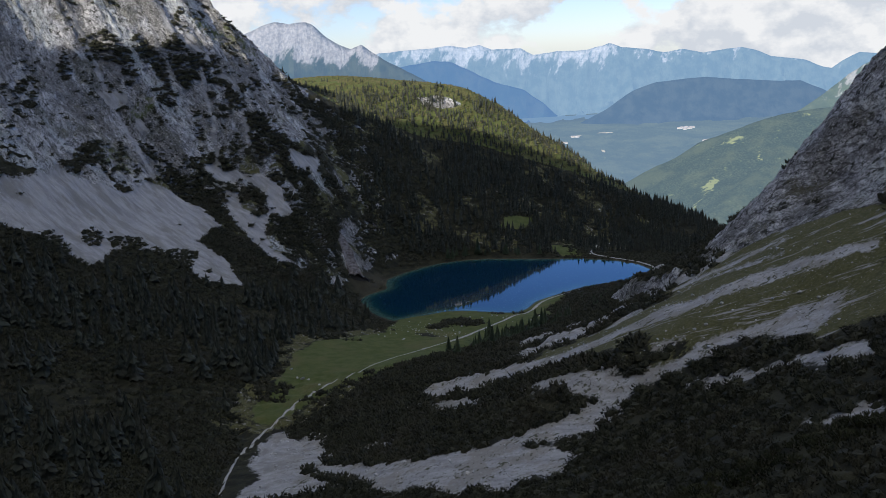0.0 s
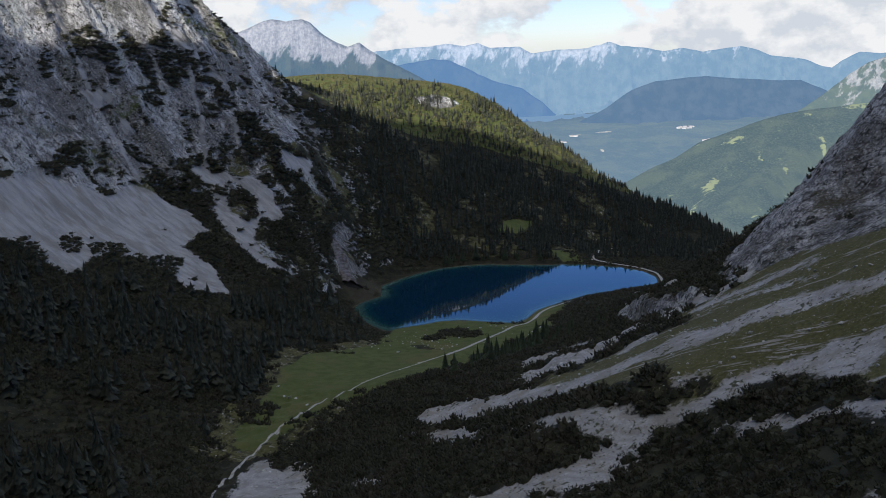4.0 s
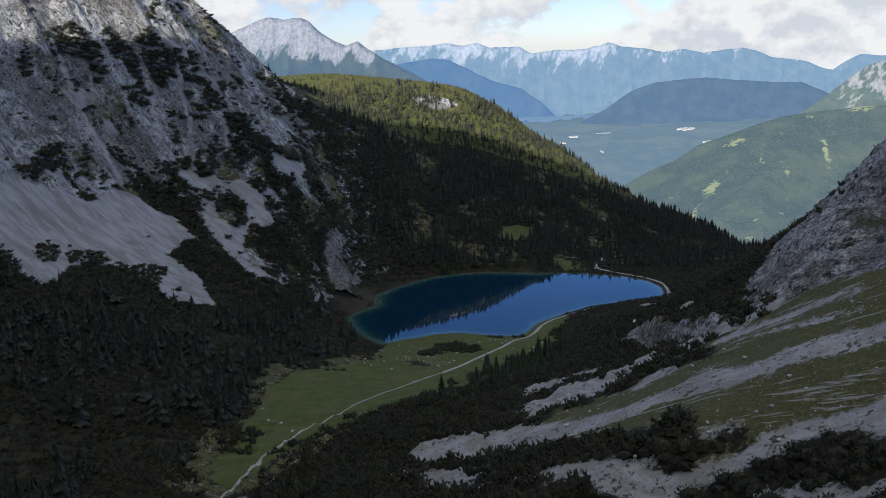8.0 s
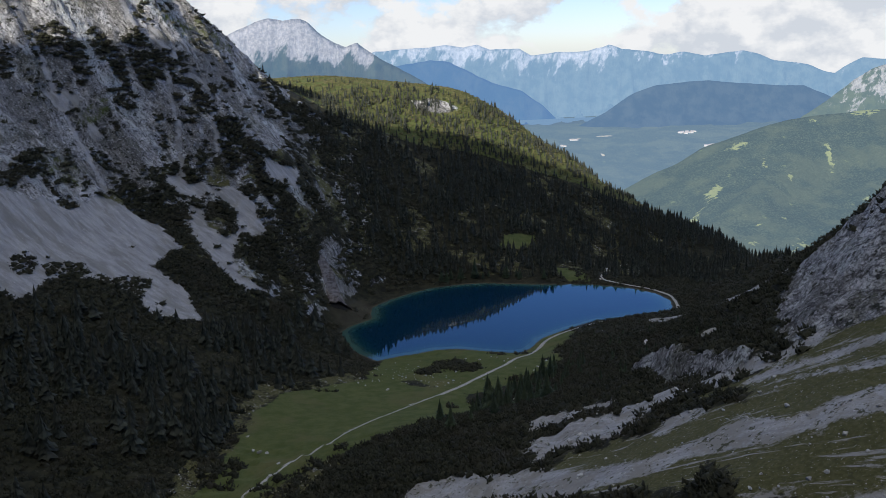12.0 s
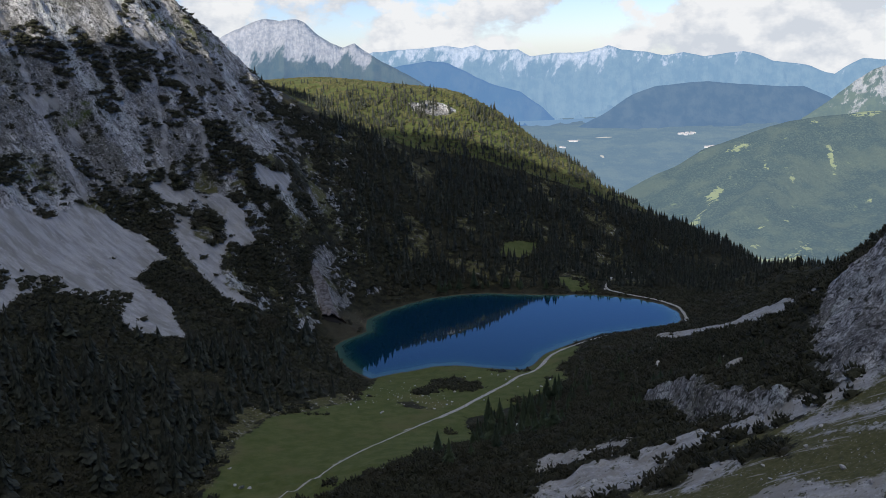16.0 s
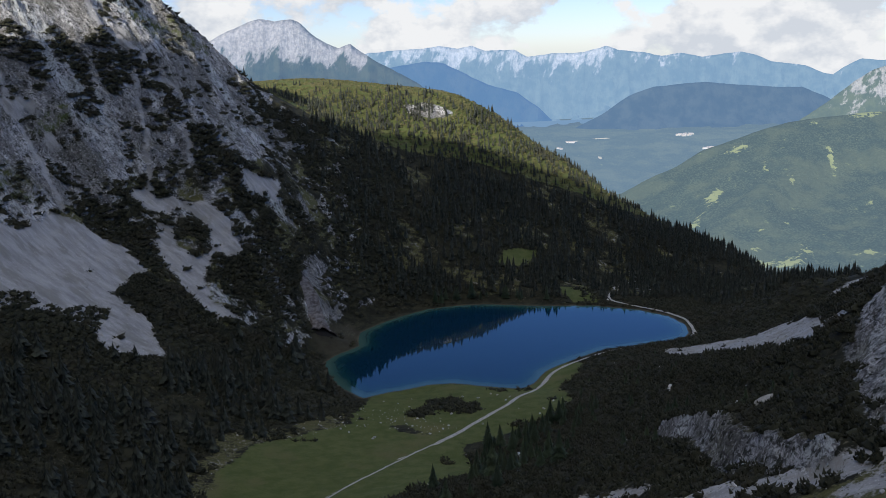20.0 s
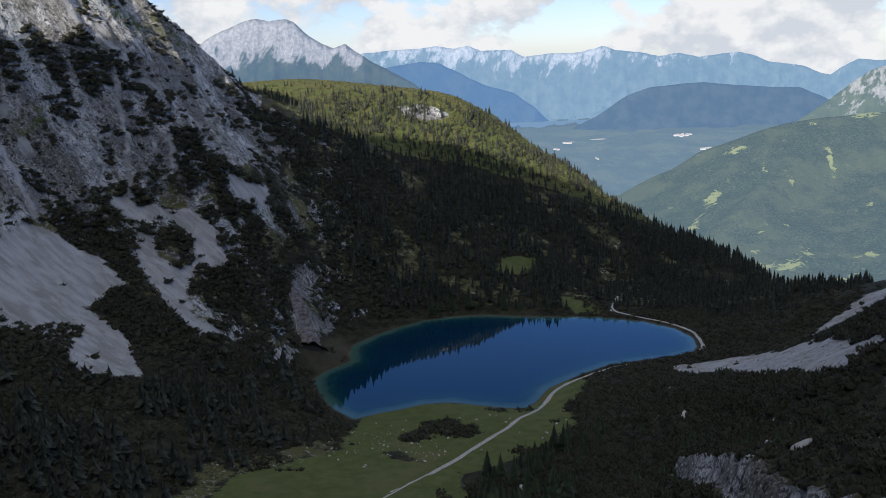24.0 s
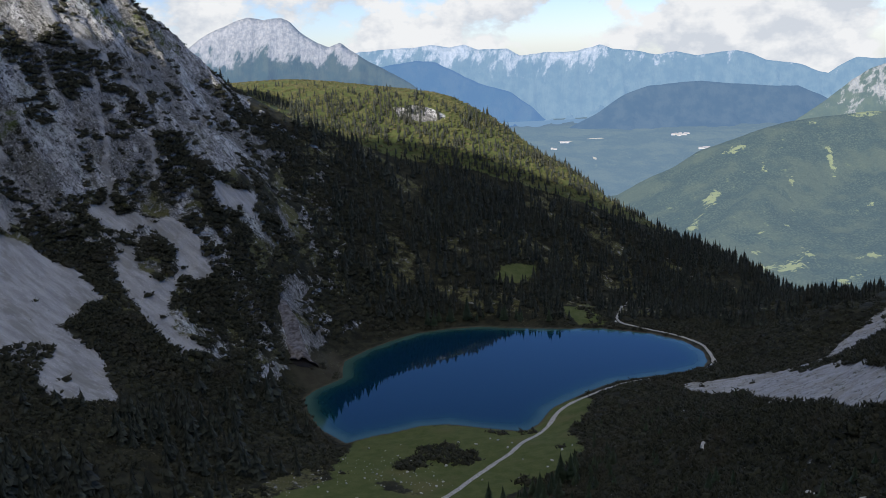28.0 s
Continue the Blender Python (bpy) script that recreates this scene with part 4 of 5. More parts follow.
# ---- woods and scrub ----
def shoot_mesh(rng, shoots, spread, high, thick):
    """A clump of stubby needle shoots rising and leaning outwards."""
    V, Fs = [], []
    for _ in range(shoots):
        a, r = rng.uniform(0, 2 * math.pi), spread * math.sqrt(rng.uniform(0, 1))
        dome = math.sqrt(max(0.05, 1 - (r / spread) ** 2))
        base = np.array([r * math.cos(a), r * math.sin(a), high * dome * rng.uniform(0.05, 0.62)])
        out = np.array([math.cos(a) * (0.2 + 0.8 * r / spread), math.sin(a) * (0.2 + 0.8 * r / spread), rng.uniform(0.6, 1.2)])
        out += rng.normal(0, 0.25, 3)
        out /= np.linalg.norm(out)
        ln = high * rng.uniform(0.28, 0.52) * (0.72 if thick < 0.2 else 1.0 if shoots > 30 else 1.25)
        side = np.cross(out, [0.3, 0.2, 1]); side /= np.linalg.norm(side)
        up = np.cross(out, side)
        w = thick * rng.uniform(0.7, 1.3)
        k = len(V)
        for q in range(3):
            b = 2.1 * q + rng.uniform(-0.3, 0.3)
            V.append(base + (side * math.cos(b) + up * math.sin(b)) * w)
        V.append(base + out * ln)
        Fs += [(k, k + 1, k + 3), (k + 1, k + 2, k + 3), (k + 2, k, k + 3)]
    return np.array(V), np.array(Fs)


def cushion_mesh(rng, sides, shoots, thick=0.40):
    """A dwarf pine seen from afar: an uneven low mound of foliage with shoots standing out of it."""
    V = [np.array([rng.normal(0, 0.25), rng.normal(0, 0.25), rng.uniform(0.85, 1.25)])]
    for r, z in ((0.95, 0.75), (1.75, -0.15)):
        for k in range(sides):
            a = 6.283 * (k + rng.uniform(-0.25, 0.25)) / sides
            rr = r * rng.uniform(0.72, 1.25)
            V.append(np.array([rr * math.cos(a), rr * math.sin(a), z + rng.uniform(-0.35, 0.25)]))
    Fs = [(0, 1 + k, 1 + (k + 1) % sides) for k in range(sides)]
    for k in range(sides):
        a, b = 1 + k, 1 + (k + 1) % sides
        Fs += [(a, a + sides, b + sides), (a, b + sides, b)]
    v, f = shoot_mesh(rng, shoots, 2.3, 2.0 if thick > 0.3 else 1.7, thick)
    return np.concatenate([np.array(V), v]), np.concatenate([np.array(Fs), f + len(V)])


def spruce_mesh(rng, tiers, arms, flat=True):
    """The crown of a spruce one metre tall: ragged whorls of drooping boughs, gaps between them."""
    V, Fs = [], []
    for i in range(tiers):
        f = i / (tiers - 1)
        z = 0.10 + 0.84 * f
        r = (0.21 * (1 - f) ** 0.8 + 0.014) * rng.uniform(0.82, 1.12)
        n = max(4, int(round(arms * (1 - 0.45 * f))))
        a0 = rng.uniform(0, 6.28)
        for k in range(n):
            a = a0 + 6.283 * k / n + rng.uniform(-0.25, 0.25)
            rr = r * rng.uniform(0.65, 1.2)
            w = rr * rng.uniform(0.34, 0.55)
            h = (0.9 / tiers) * rng.uniform(1.0, 1.6)
            zz = z + rng.uniform(-0.02, 0.02)
            d, sd = np.array([math.cos(a), math.sin(a), 0]), np.array([-math.sin(a), math.cos(a), 0])
            k0 = len(V)
            V += [np.array([0, 0, zz + h]), d * rr * 0.55 + sd * w + [0, 0, zz - 0.2 * h], d * rr + [0, 0, zz - 0.55 * h], d * rr * 0.55 - sd * w + [0, 0, zz - 0.2 * h]]
            Fs += [(k0, k0 + 1, k0 + 2), (k0, k0 + 2, k0 + 3)]
    k0 = len(V)
    V += [np.array([0.012, 0, 0.9]), np.array([-0.006, 0.01, 0.9]), np.array([-0.006, -0.01, 0.9]), np.array([0, 0, 1.0])]
    Fs += [(k0, k0 + 1, k0 + 3), (k0 + 1, k0 + 2, k0 + 3), (k0 + 2, k0, k0 + 3)]
    return np.array(V), np.array(Fs)


def scatter(name, protos, xyz, scale, tall, mat, label, category, rng, rounded=False):
    """All the copies of a few prototypes, joined."""
    n = len(xyz)
    pick = rng.integers(0, len(protos), n)
    turn = rng.uniform(0, 2 * math.pi, n)
    Vs, Fs, at = [], [], 0
    for p, (v, f) in enumerate(protos):
        idx = np.where(pick == p)[0]
        if not len(idx):
            continue
        c, s = np.cos(turn[idx])[:, None], np.sin(turn[idx])[:, None]
        sc, tl = scale[idx][:, None], tall[idx][:, None]
        X = (v[None, :, 0] * c - v[None, :, 1] * s) * sc + xyz[idx, 0:1]
        Y = (v[None, :, 0] * s + v[None, :, 1] * c) * sc + xyz[idx, 1:2]
        Z = v[None, :, 2] * tl + xyz[idx, 2:3]
        Vs.append(np.stack([X, Y, Z], -1).reshape(-1, 3))
        Fs.append((f[None] + at + (np.arange(len(idx)) * len(v))[:, None, None]).reshape(-1, 3))
        at += len(idx) * len(v)
    ob = mesh_object(name, np.concatenate(Vs), np.concatenate(Fs), mat, smooth_shade=rounded)
    return tagged(ob, label, category, kind="stuff")


def jitter(x0, x1, y0, y1, gap, rng):
    xs, ys = np.meshgrid(np.arange(x0, x1, gap), np.arange(y0, y1, gap))
    n = xs.size
    return xs.ravel() + rng.uniform(-0.5, 0.5, n) * gap, ys.ravel() + rng.uniform(-0.5, 0.5, n) * gap


def rough_ground(x, y):
    s = slope_at(x, y)
    c = cover(x, y, s)
    free = (c["scree"] < 0.5) & (c["grass"] < -1) & (c["path"] < -1.5) & (c["lake"] < -2.0)
    return s, c, free


WOOD_WEST = [(-330, 240), (-330, 480), (-240, 545), (-205, 555), (-150, 590), (-115, 600), (-95, 665), (-60, 705), (-45, 700), (-30, 650), (-22, 618), (-22, 585), (-48, 556), (-68, 520), (-78, 480), (-80, 420), (-88, 370), (-80, 330), (-80, 240)]
WOOD_HILL = [(-45, 835), (-20, 812), (30, 815), (75, 822), (120, 812), (170, 805), (200, 800), (235, 800), (260, 760), (330, 760), (420, 850), (430, 960), (370, 1000), (300, 1080), (250, 1110), (180, 1140), (60, 1170), (-60, 1100), (-90, 980), (-60, 920)]
WOOD_EAST = [(40, 525), (60, 535), (100, 560), (118, 620), (112, 560), (95, 500), (70, 440), (40, 420), (10, 420), (15, 445), (40, 470)]
HILLTOP = [(-130, 1010), (-60, 1010), (0, 1040), (100, 1055), (220, 1040), (300, 1030), (250, 1130), (150, 1170), (60, 1230), (-120, 1240), (-200, 1150)]

rng = np.random.default_rng(7)
# spruces
tx, ty = jitter(-330, 430, 230, 1240, 4.3, rng)
d_w, d_h, d_e, d_t, d_k = (poly_dist(tx, ty, p) for p in (WOOD_WEST, WOOD_HILL, WOOD_EAST, HILLTOP, KNOLL))
clump = fbm(tx, ty, 45, 3, 71)
dens = np.zeros(tx.size)
dens = np.maximum(dens, np.where(d_w > 0, 0.20 + 0.6 * clump, 0))
dens = np.maximum(dens, np.where(d_h > 0, 0.50 + 0.7 * clump, 0) * smooth(-70, 40, tx + 0.2 * (ty - 830)))
dens = np.maximum(dens, np.where(d_t > 0, (0.36 + 0.5 * clump) * smooth(1200, 1090, ty), 0))
dens = np.maximum(dens, np.where(d_e > 0, 0.32 + 0.4 * clump, 0))
dens = np.maximum(dens, np.where(d_k > 0, 0.035, 0))
b_ = cover(tx, ty, np.full(tx.size, 0.3))["bare"]
dens = dens * np.where(b_ > 0, 0.35, 1.0)
keep = rng.uniform(0, 1, tx.size) < dens
tx, ty, d_t = tx[keep], ty[keep], d_t[keep]
ts, tc_, free = rough_ground(tx, ty)
free &= (tc_["lake"] < -4) & (ts < 1.05)
tx, ty = tx[free], ty[free]
tz = height(tx, ty) - 0.3
th = rng.uniform(7.0, 15.5, tx.size) * (0.85 + 0.3 * rng.uniform(0, 1, tx.size) ** 3) * np.where(ty > 1020, 0.68, 1.0) * np.where(poly_dist(tx, ty, WOOD_WEST) > 0, 1.25, 1.0) * np.where(poly_dist(tx, ty, KNOLL) > 0, 0.5, 1.0)
singles = (poly_dist(tx, ty, WOOD_EAST) > -3) | ((tc_["lake"][free] > -14) & (ty > 770)) | (poly_dist(tx, ty, KNOLL) > 0)
order = np.where(singles)[0][:290]
single_mask = np.zeros(tx.size, bool)
single_mask[order] = True
rest = ~single_mask
d_west = poly_dist(tx, ty, WOOD_WEST)
tree_protos = [spruce_mesh(rng, 8, 6) for _ in range(7)]
scatter("spruce_forest", tree_protos, np.stack([tx, ty, tz], -1)[rest], th[rest] * rng.uniform(0.85, 1.25, rest.sum()) * np.where(d_west[rest] > 0, 1.2, 1.1), th[rest], MAT_SPRUCE, "dense dark spruce forest on the slopes round the lake", "forest", rng)


def spruce(k):
    """One spruce, a metre tall: trunk with limbs, ragged crown."""
    r = np.random.default_rng(100 + k)
    top = new("spruce")
    bm = bmesh.new()
    bmesh.ops.create_cone(bm, cap_ends=True, segments=7, radius1=0.022, radius2=0.003, depth=0.97, matrix=Matrix.Translation((0, 0, 0.485)))
    for i in range(10):
        a, z = r.uniform(0, 6.28), r.uniform(0.06, 0.5)
        bmesh.ops.create_cone(bm, cap_ends=False, segments=4, radius1=0.004, radius2=0.001, depth=0.13, matrix=Matrix.Translation((0.065 * math.cos(a), 0.065 * math.sin(a), z)) @ Matrix.Rotation(a, 4, 'Z') @ Matrix.Rotation(radians(100), 4, 'Y'))
    me = bpy.data.meshes.new("trunk")
    bm.to_mesh(me)
    bm.free()
    me.materials.append(MAT_BARK)
    new("trunk", me).parent = top
    v, f = spruce_mesh(r, 15, 10)
    mesh_object("crown", v, f, MAT_SPRUCE_ONE, top, smooth_shade=False)
    return top


kinds = [spruce(k) for k in range(6)]
for q, i in enumerate(order):
    m = Matrix.Translation((tx[i], ty[i], tz[i])) @ Matrix.Rotation(rng.uniform(0, 6.28), 4, 'Z')
    src = kinds[q % 6]
    ob = src if q < 6 else copy_thing(src, m)
    ob.matrix_basis = m @ Matrix.Diagonal((th[i] * 1.1, th[i] * 1.1, th[i], 1))
    small = th[i] < 7
    where = "the lake shore" if tc_["lake"][free][i] > -14 else ("the scrub covered knoll" if poly_dist(np.array([tx[i]]), np.array([ty[i]]), KNOLL)[0] > 0 else "the meadow edge")
    tagged(ob, ("small slender" if small else "tall narrow") + " dark green spruce standing on " + where, "tree", "spruces by the lake and meadow")

# dwarf pine
rng = np.random.default_rng(11)
sx, sy = jitter(-300, 330, 70, 1010, 3.1, rng)
ex, ey = jitter(-290, -55, 655, 985, 2.3, rng)
sx, sy = np.r_[sx, ex], np.r_[sy, ey]
ss, sc_, free = rough_ground(sx, sy)
n1 = fbm(sx * 0.75 + sy * 0.66, (sy * 0.75 - sx * 0.66) * 0.4, 24, 4, 81)
n2 = fbm(sx, sy, 60, 3, 83)
sz = height(sx, sy)
west = smooth(-55, -90, sx) * smooth(640, 700, sy - 0.35 * (sx + 100))
dens = np.where((sx < -55) & (sy > 500) & (sy < 720), 0.95 + 0.4 * n2, 0.0)
low = poly_dist(sx, sy, WOOD_WEST) > -8
dens = np.where(low, 0.85 + 0.9 * n2, dens)
eastside = (sx > -60) & (sy < 520)
dens = np.where(eastside & ~low, 1.0 + 0.45 * n2, dens)
dens = np.where(poly_dist(sx, sy, KNOLL) > -12, 0.95 + 0.35 * n2, dens)
dens = np.where((sx > 100) & (sy > 480) & (sy < 800), 0.9 + 0.5 * n2, dens)
patch = np.maximum(union(sx, sy, SCRUB_WEST), union(sx, sy, SCRUB_WEST_LOW)) + 3.5 * n1
gully = fbm(0.54 * sx + 0.84 * sy, (0.84 * sx - 0.54 * sy) * 0.18, 27, 3, 17, True)
wd_ = np.where(patch > 0, 1.2, -0.42 + 1.1 * n1 + 0.75 * smooth(0.15, -0.35, gully)) + 0.8 * smooth(85, 45, sz) + 0.35 * smooth(-110, -75, sx) * smooth(150, 110, sz)
dens = np.where(west > 0.4, wd_, dens)
hillside = (sy > 800) & (sx > -70)
dens = np.where(hillside, 0.16 + 0.7 * n2, dens)
dens = np.where(sc_["slope"] > -1, -1 + 0.0 * n2, dens)
dens = np.where((sc_["slope"] > -1) & (n1 > 0.58), 0.6, dens)
dens = np.where((sc_["rock"] > 2) & (west < 0.4), -0.6 + 1.2 * n1, dens)
dens = np.where((ss > 1.6), dens - 0.4, dens)
dens = np.where(sc_["bare"] > 0, dens * 0.3, dens)
dens = np.where(sc_["belt"] > -1, 0.28 + 0.9 * n1, dens)
dens = np.where(sc_["lower"] > 0, np.maximum(dens - 0.4, 0.45 + 1.0 * n1), dens)
n3 = fbm(sx, sy, 9, 3, 87)
broken = ((sc_["lower"] > 0) | (west > 0.4)) & (patch < 1)
dens = np.where(broken & (dens > 0), np.minimum(dens, 1.0) - 1.5 * smooth(0.0, 0.45, n3), dens)
dens = np.where(broken & (n3 < -0.36) & (sc_["scree"] < 0) & (sx > -215), np.maximum(dens, 0.6), dens)
dens = np.where(broken & (n3 < -0.55) & (sc_["scree"] < 0), np.maximum(dens, 0.5), dens)
dens = np.where(union(sx, sy, [SCRUB_FLANK]) + 4 * n1 > 0, np.maximum(dens, 0.62 + 0.5 * n1), dens)
edge = smooth(330, 270, sx) * smooth(-300, -250, sx) * smooth(60, 130, sy + 22 * n2)
dens = dens * edge
dens = np.where(poly_dist(sx, sy, SNOW_GULLY) > -2, -1, dens)
dens = np.where(poly_dist(sx, sy, COVE) > -1, -0.25 + 1.2 * n1, dens)
for ix, iy, ir in ((-127, 743, 9), (-199, 602, 9), (-193, 612, 7), (-180, 600, 9), (-176, 610, 7), (-163, 617, 9), (-158, 626, 7), (-234, 571, 7), (-217, 599, 6), (-215, 590, 6), (34, 603, 12), (20, 590, 9), (44, 592, 9), (-24, 598, 8)):
    inside = np.hypot(sx - ix, sy - iy) < ir * (1 + 0.4 * n1)
    dens = np.where(inside, 1.0, dens)
    free |= inside & (sc_["path"] < -1.5)
rim = (sc_["grass"] > -1) & (sc_["grass"] < 12) & (n1 > 0.38) & (sc_["path"] < -2) & (sc_["lake"] < -3)
dens = np.where(rim, 0.5, dens)
free |= rim
spot = (sc_["scree"] > 0.5) & (rng.uniform(0, 1, sx.size) < 0.004 + 0.22 * smooth(0.15, 0.45, n1) * (sx > -60) * smooth(14, 3, sc_["scree"])) & (sc_["path"] < -2)
dens = np.where(spot, 1, dens)
free |= spot
keep = free & (rng.uniform(0, 1, sx.size) < dens) & (sc_["path"] < -1.5) & (sc_["lake"] < -2.5) 
sx, sy, sz, n2k = sx[keep], sy[keep], sz[keep], n2[keep]
# the same scrub, more open, behind the start of the flight and up the side slopes
ox, oy = jitter(-430, 430, -190, 1000, 7.0, rng)
os_, oc_, ofree = rough_ground(ox, oy)
on_ = fbm(ox, oy, 55, 4, 85)
outer = np.maximum(smooth(180, 60, oy), np.maximum(smooth(250, 340, ox), smooth(-240, -310, ox) * smooth(560, 480, oy)))
fade = smooth(-190, -60, oy + 40 * on_) * smooth(430, 330, np.abs(ox) + 40 * on_) * smooth(1.3, 0.9, os_)
keep = ofree & (rng.uniform(0, 1, ox.size) < (0.5 + 1.1 * on_) * fade * outer) & (oc_["rock"] < 0) & (oc_["slope"] < 0) & (oc_["path"] < -2)
ox, oy = ox[keep], oy[keep]
outskirts = np.stack([ox, oy, height(ox, oy) - 0.3], -1)
osize = rng.uniform(1.3, 2.2, ox.size)
size = rng.uniform(0.85, 1.5, sx.size) * (1 + 0.25 * n2k)
near = (sx > -60) & (sy < 245)
size = size * np.where(near, 1.02, 1.0)
singles = np.where((sx > 30) & (sy > 135) & (sy < 225))[0][:260]
single_mask = np.zeros(sx.size, bool)
single_mask[singles] = True
fine_protos = [cushion_mesh(rng, 9, 64, 0.15) for _ in range(8)]
far_protos = [cushion_mesh(rng, 6, 9) for _ in range(8)]
coarse_protos = [cushion_mesh(rng, 7, 14) for _ in range(8)]
pos = np.stack([sx, sy, sz - 0.15], -1)
m = near & ~single_mask
scatter("dwarf_pine_scrub", fine_protos, pos[m], size[m], size[m], MAT_PINE, "dense dark green dwarf pine on the near stony slope", "scrub", rng)
m = ~near & (sy > 560)
scatter("dwarf_pine_mat", far_protos, np.concatenate([pos[m], outskirts]), np.r_[size[m] * 1.1, osize], np.r_[size[m], osize * 0.8], MAT_PINE, "dark dwarf pine patches on cliffs and round the lake", "scrub", rng, True)
m = ~near & (sy <= 560)
scatter("dwarf_pine_thicket", coarse_protos, pos[m], size[m], size[m], MAT_PINE, "dark dwarf pine thickets over the basin and cliffs", "scrub", rng, True)


def dwarf_pine(k):
    r = np.random.default_rng(300 + k)
    top = new("dwarf_pine")
    v, f = shoot_mesh(r, 110, 2.2, 1.8, 0.19)
    mesh_object("foliage", v, f, MAT_PINE_ONE, top, smooth_shade=False)
    bm = bmesh.new()
    for i in range(7):
        a = 6.28 * i / 7 + r.uniform(-0.3, 0.3)
        bmesh.ops.create_cone(bm, cap_ends=False, segments=5, radius1=0.07, radius2=0.02, depth=1.7, matrix=Matrix.Rotation(a, 4, 'Z') @ Matrix.Translation((0.6, 0, 0.35)) @ Matrix.Rotation(radians(65), 4, 'Y'))
    me = bpy.data.meshes.new("branches")
    bm.to_mesh(me)
    bm.free()
    me.materials.append(MAT_BARK)
    new("branches", me).parent = top
    return top


kinds = [dwarf_pine(k) for k in range(6)]
for q, i in enumerate(singles):
    m = Matrix.Translation(pos[i]) @ Matrix.Rotation(rng.uniform(0, 6.28), 4, 'Z')
    src = kinds[q % 6]
    ob = src if q < 6 else copy_thing(src, m)
    ob.matrix_basis = m @ Matrix.Diagonal((size[i], size[i], size[i], 1))
    tagged(ob, "low spreading dwarf pine bush on the stony slope", "bush", "dwarf pines on the near slope")

# low pines on the sunny hill top
rng = np.random.default_rng(13)
hx, hy = jitter(-220, 300, 985, 1260, 4.2, rng)
hn = fbm(hx, hy, 30, 4, 91)
keep = (poly_dist(hx, hy, HILL_TURF) > 0) & (rng.uniform(0, 1, hx.size) < 0.75 + 0.9 * hn) & (poly_dist(hx, hy, HILL_ROCKS) < -1)
hx, hy = hx[keep], hy[keep]
hs = rng.uniform(0.7, 1.4, hx.size)
# brighter copy of the pine needles, with the sunlight put into the colour
MAT_PINE_SUNNY = foliage("sunny_pine_needles", (0.058, 0.062, 0.025), (0.130, 0.124, 0.052), (0.130, 0.115, 0.060))
scatter("hilltop_scrub", far_protos, np.stack([hx, hy, height(hx, hy) - 0.2], -1), hs, hs * 0.9, MAT_PINE_SUNNY, "sunlit olive green low pines on the rounded hill", "scrub", rng, True)

# ---- boulders and stones ----
def stone_mesh(rng, cuts=1):
    bm = bmesh.new()
    bmesh.ops.create_icosphere(bm, subdivisions=cuts, radius=1.0)
    planes = [rng.normal(0, 1, 3) for _ in range(11)]
    planes = [p / np.linalg.norm(p) for p in planes]
    lim = rng.uniform(0.42, 0.75, 11)
    sx_, sy_, sz_ = rng.uniform(0.8, 1.25), rng.uniform(0.7, 1.0), rng.uniform(0.55, 0.85)
    for v in bm.verts:
        c = np.array(v.co)
        for p, l in zip(planes, lim):
            d = c @ p
            if d > l:
                c = c - p * (d - l)
        c = c * (1 + rng.uniform(-0.06, 0.06)) * (sx_, sy_, sz_)
        v.co = c
    bm.verts.index_update()
    V = np.array([v.co[:] for v in bm.verts])
    Fs = np.array([[v.index for v in f.verts] for f in bm.faces])
    bm.free()
    return V, Fs


rng = np.random.default_rng(23)
px, py = jitter(-280, 300, 150, 700, 2.6, rng)
pslope, pc, free = rough_ground(px, py)
dens = np.where(pc["scree"] > -2, np.where(px > -60, 0.32, 0.16), 0) + np.where(pc["slope"] > 0, 0.12, 0)
rubble = poly_dist(px, py, [(-45, 548), (-20, 572), (-12, 600), (20, 600), (35, 560), (20, 552), (-5, 574), (-30, 560)])
dens = np.where(rubble > -3, 0.35, dens)
dens = np.where((poly_dist(px, py, WOOD_EAST) > -4) | (poly_dist(px, py, KNOLL) > 0), 0.05, dens)
keep = (rng.uniform(0, 1, px.size) < dens) & (pc["path"] < -0.5) & (pc["lake"] < -3)
px, py = px[keep], py[keep]
ps = rng.uniform(0.18, 0.55, px.size) * np.where(rng.uniform(0, 1, px.size) < 0.08, 2.2, 1.0)
scatter("scattered_stones", [stone_mesh(rng, 1) for _ in range(6)], np.stack([px, py, height(px, py) + 0.1 * ps], -1), ps, ps, MAT_STONE, "pale limestone rubble strewn over scree and turf", "stones", rng)

big_protos = []
for k in range(8):
    v, f = stone_mesh(rng, 2)
    big_protos.append(mesh_object("boulder", v, f, MAT_STONE, smooth_shade=False))
BIG = [(116, 378, 3.0), (152, 584, 2.2), (62, 503, 3.4), (59, 500, 2.4), (66, 506, 2.0), (-60, 441, 1.6), (-57, 443, 1.2), (-63, 444, 1.0), (132, 508, 2.8), (121, 407, 2.6), (117, 381, 2.2), (150, 602, 1.6), (57, 338, 1.4), (54, 452, 2.0), (-49, 424, 0.9)]
spots = [(x, y, s) for x, y, s in BIG]
r2 = np.random.default_rng(31)
while len(spots) < 130:
    x, y = r2.uniform(-70, 130), r2.uniform(200, 620)
    c = cover(np.array([x]), np.array([y]), np.array([0.3]))
    on = (c["grass"][0] > 0 and (c["grass"][0] < 5 or y > 545)) or c["slope"][0] > 0 or c["scree"][0] > -1
    if on and c["path"][0] < -2 and c["lake"][0] < -3:
        spots.append((x, y, r2.uniform(0.45, 1.1)))
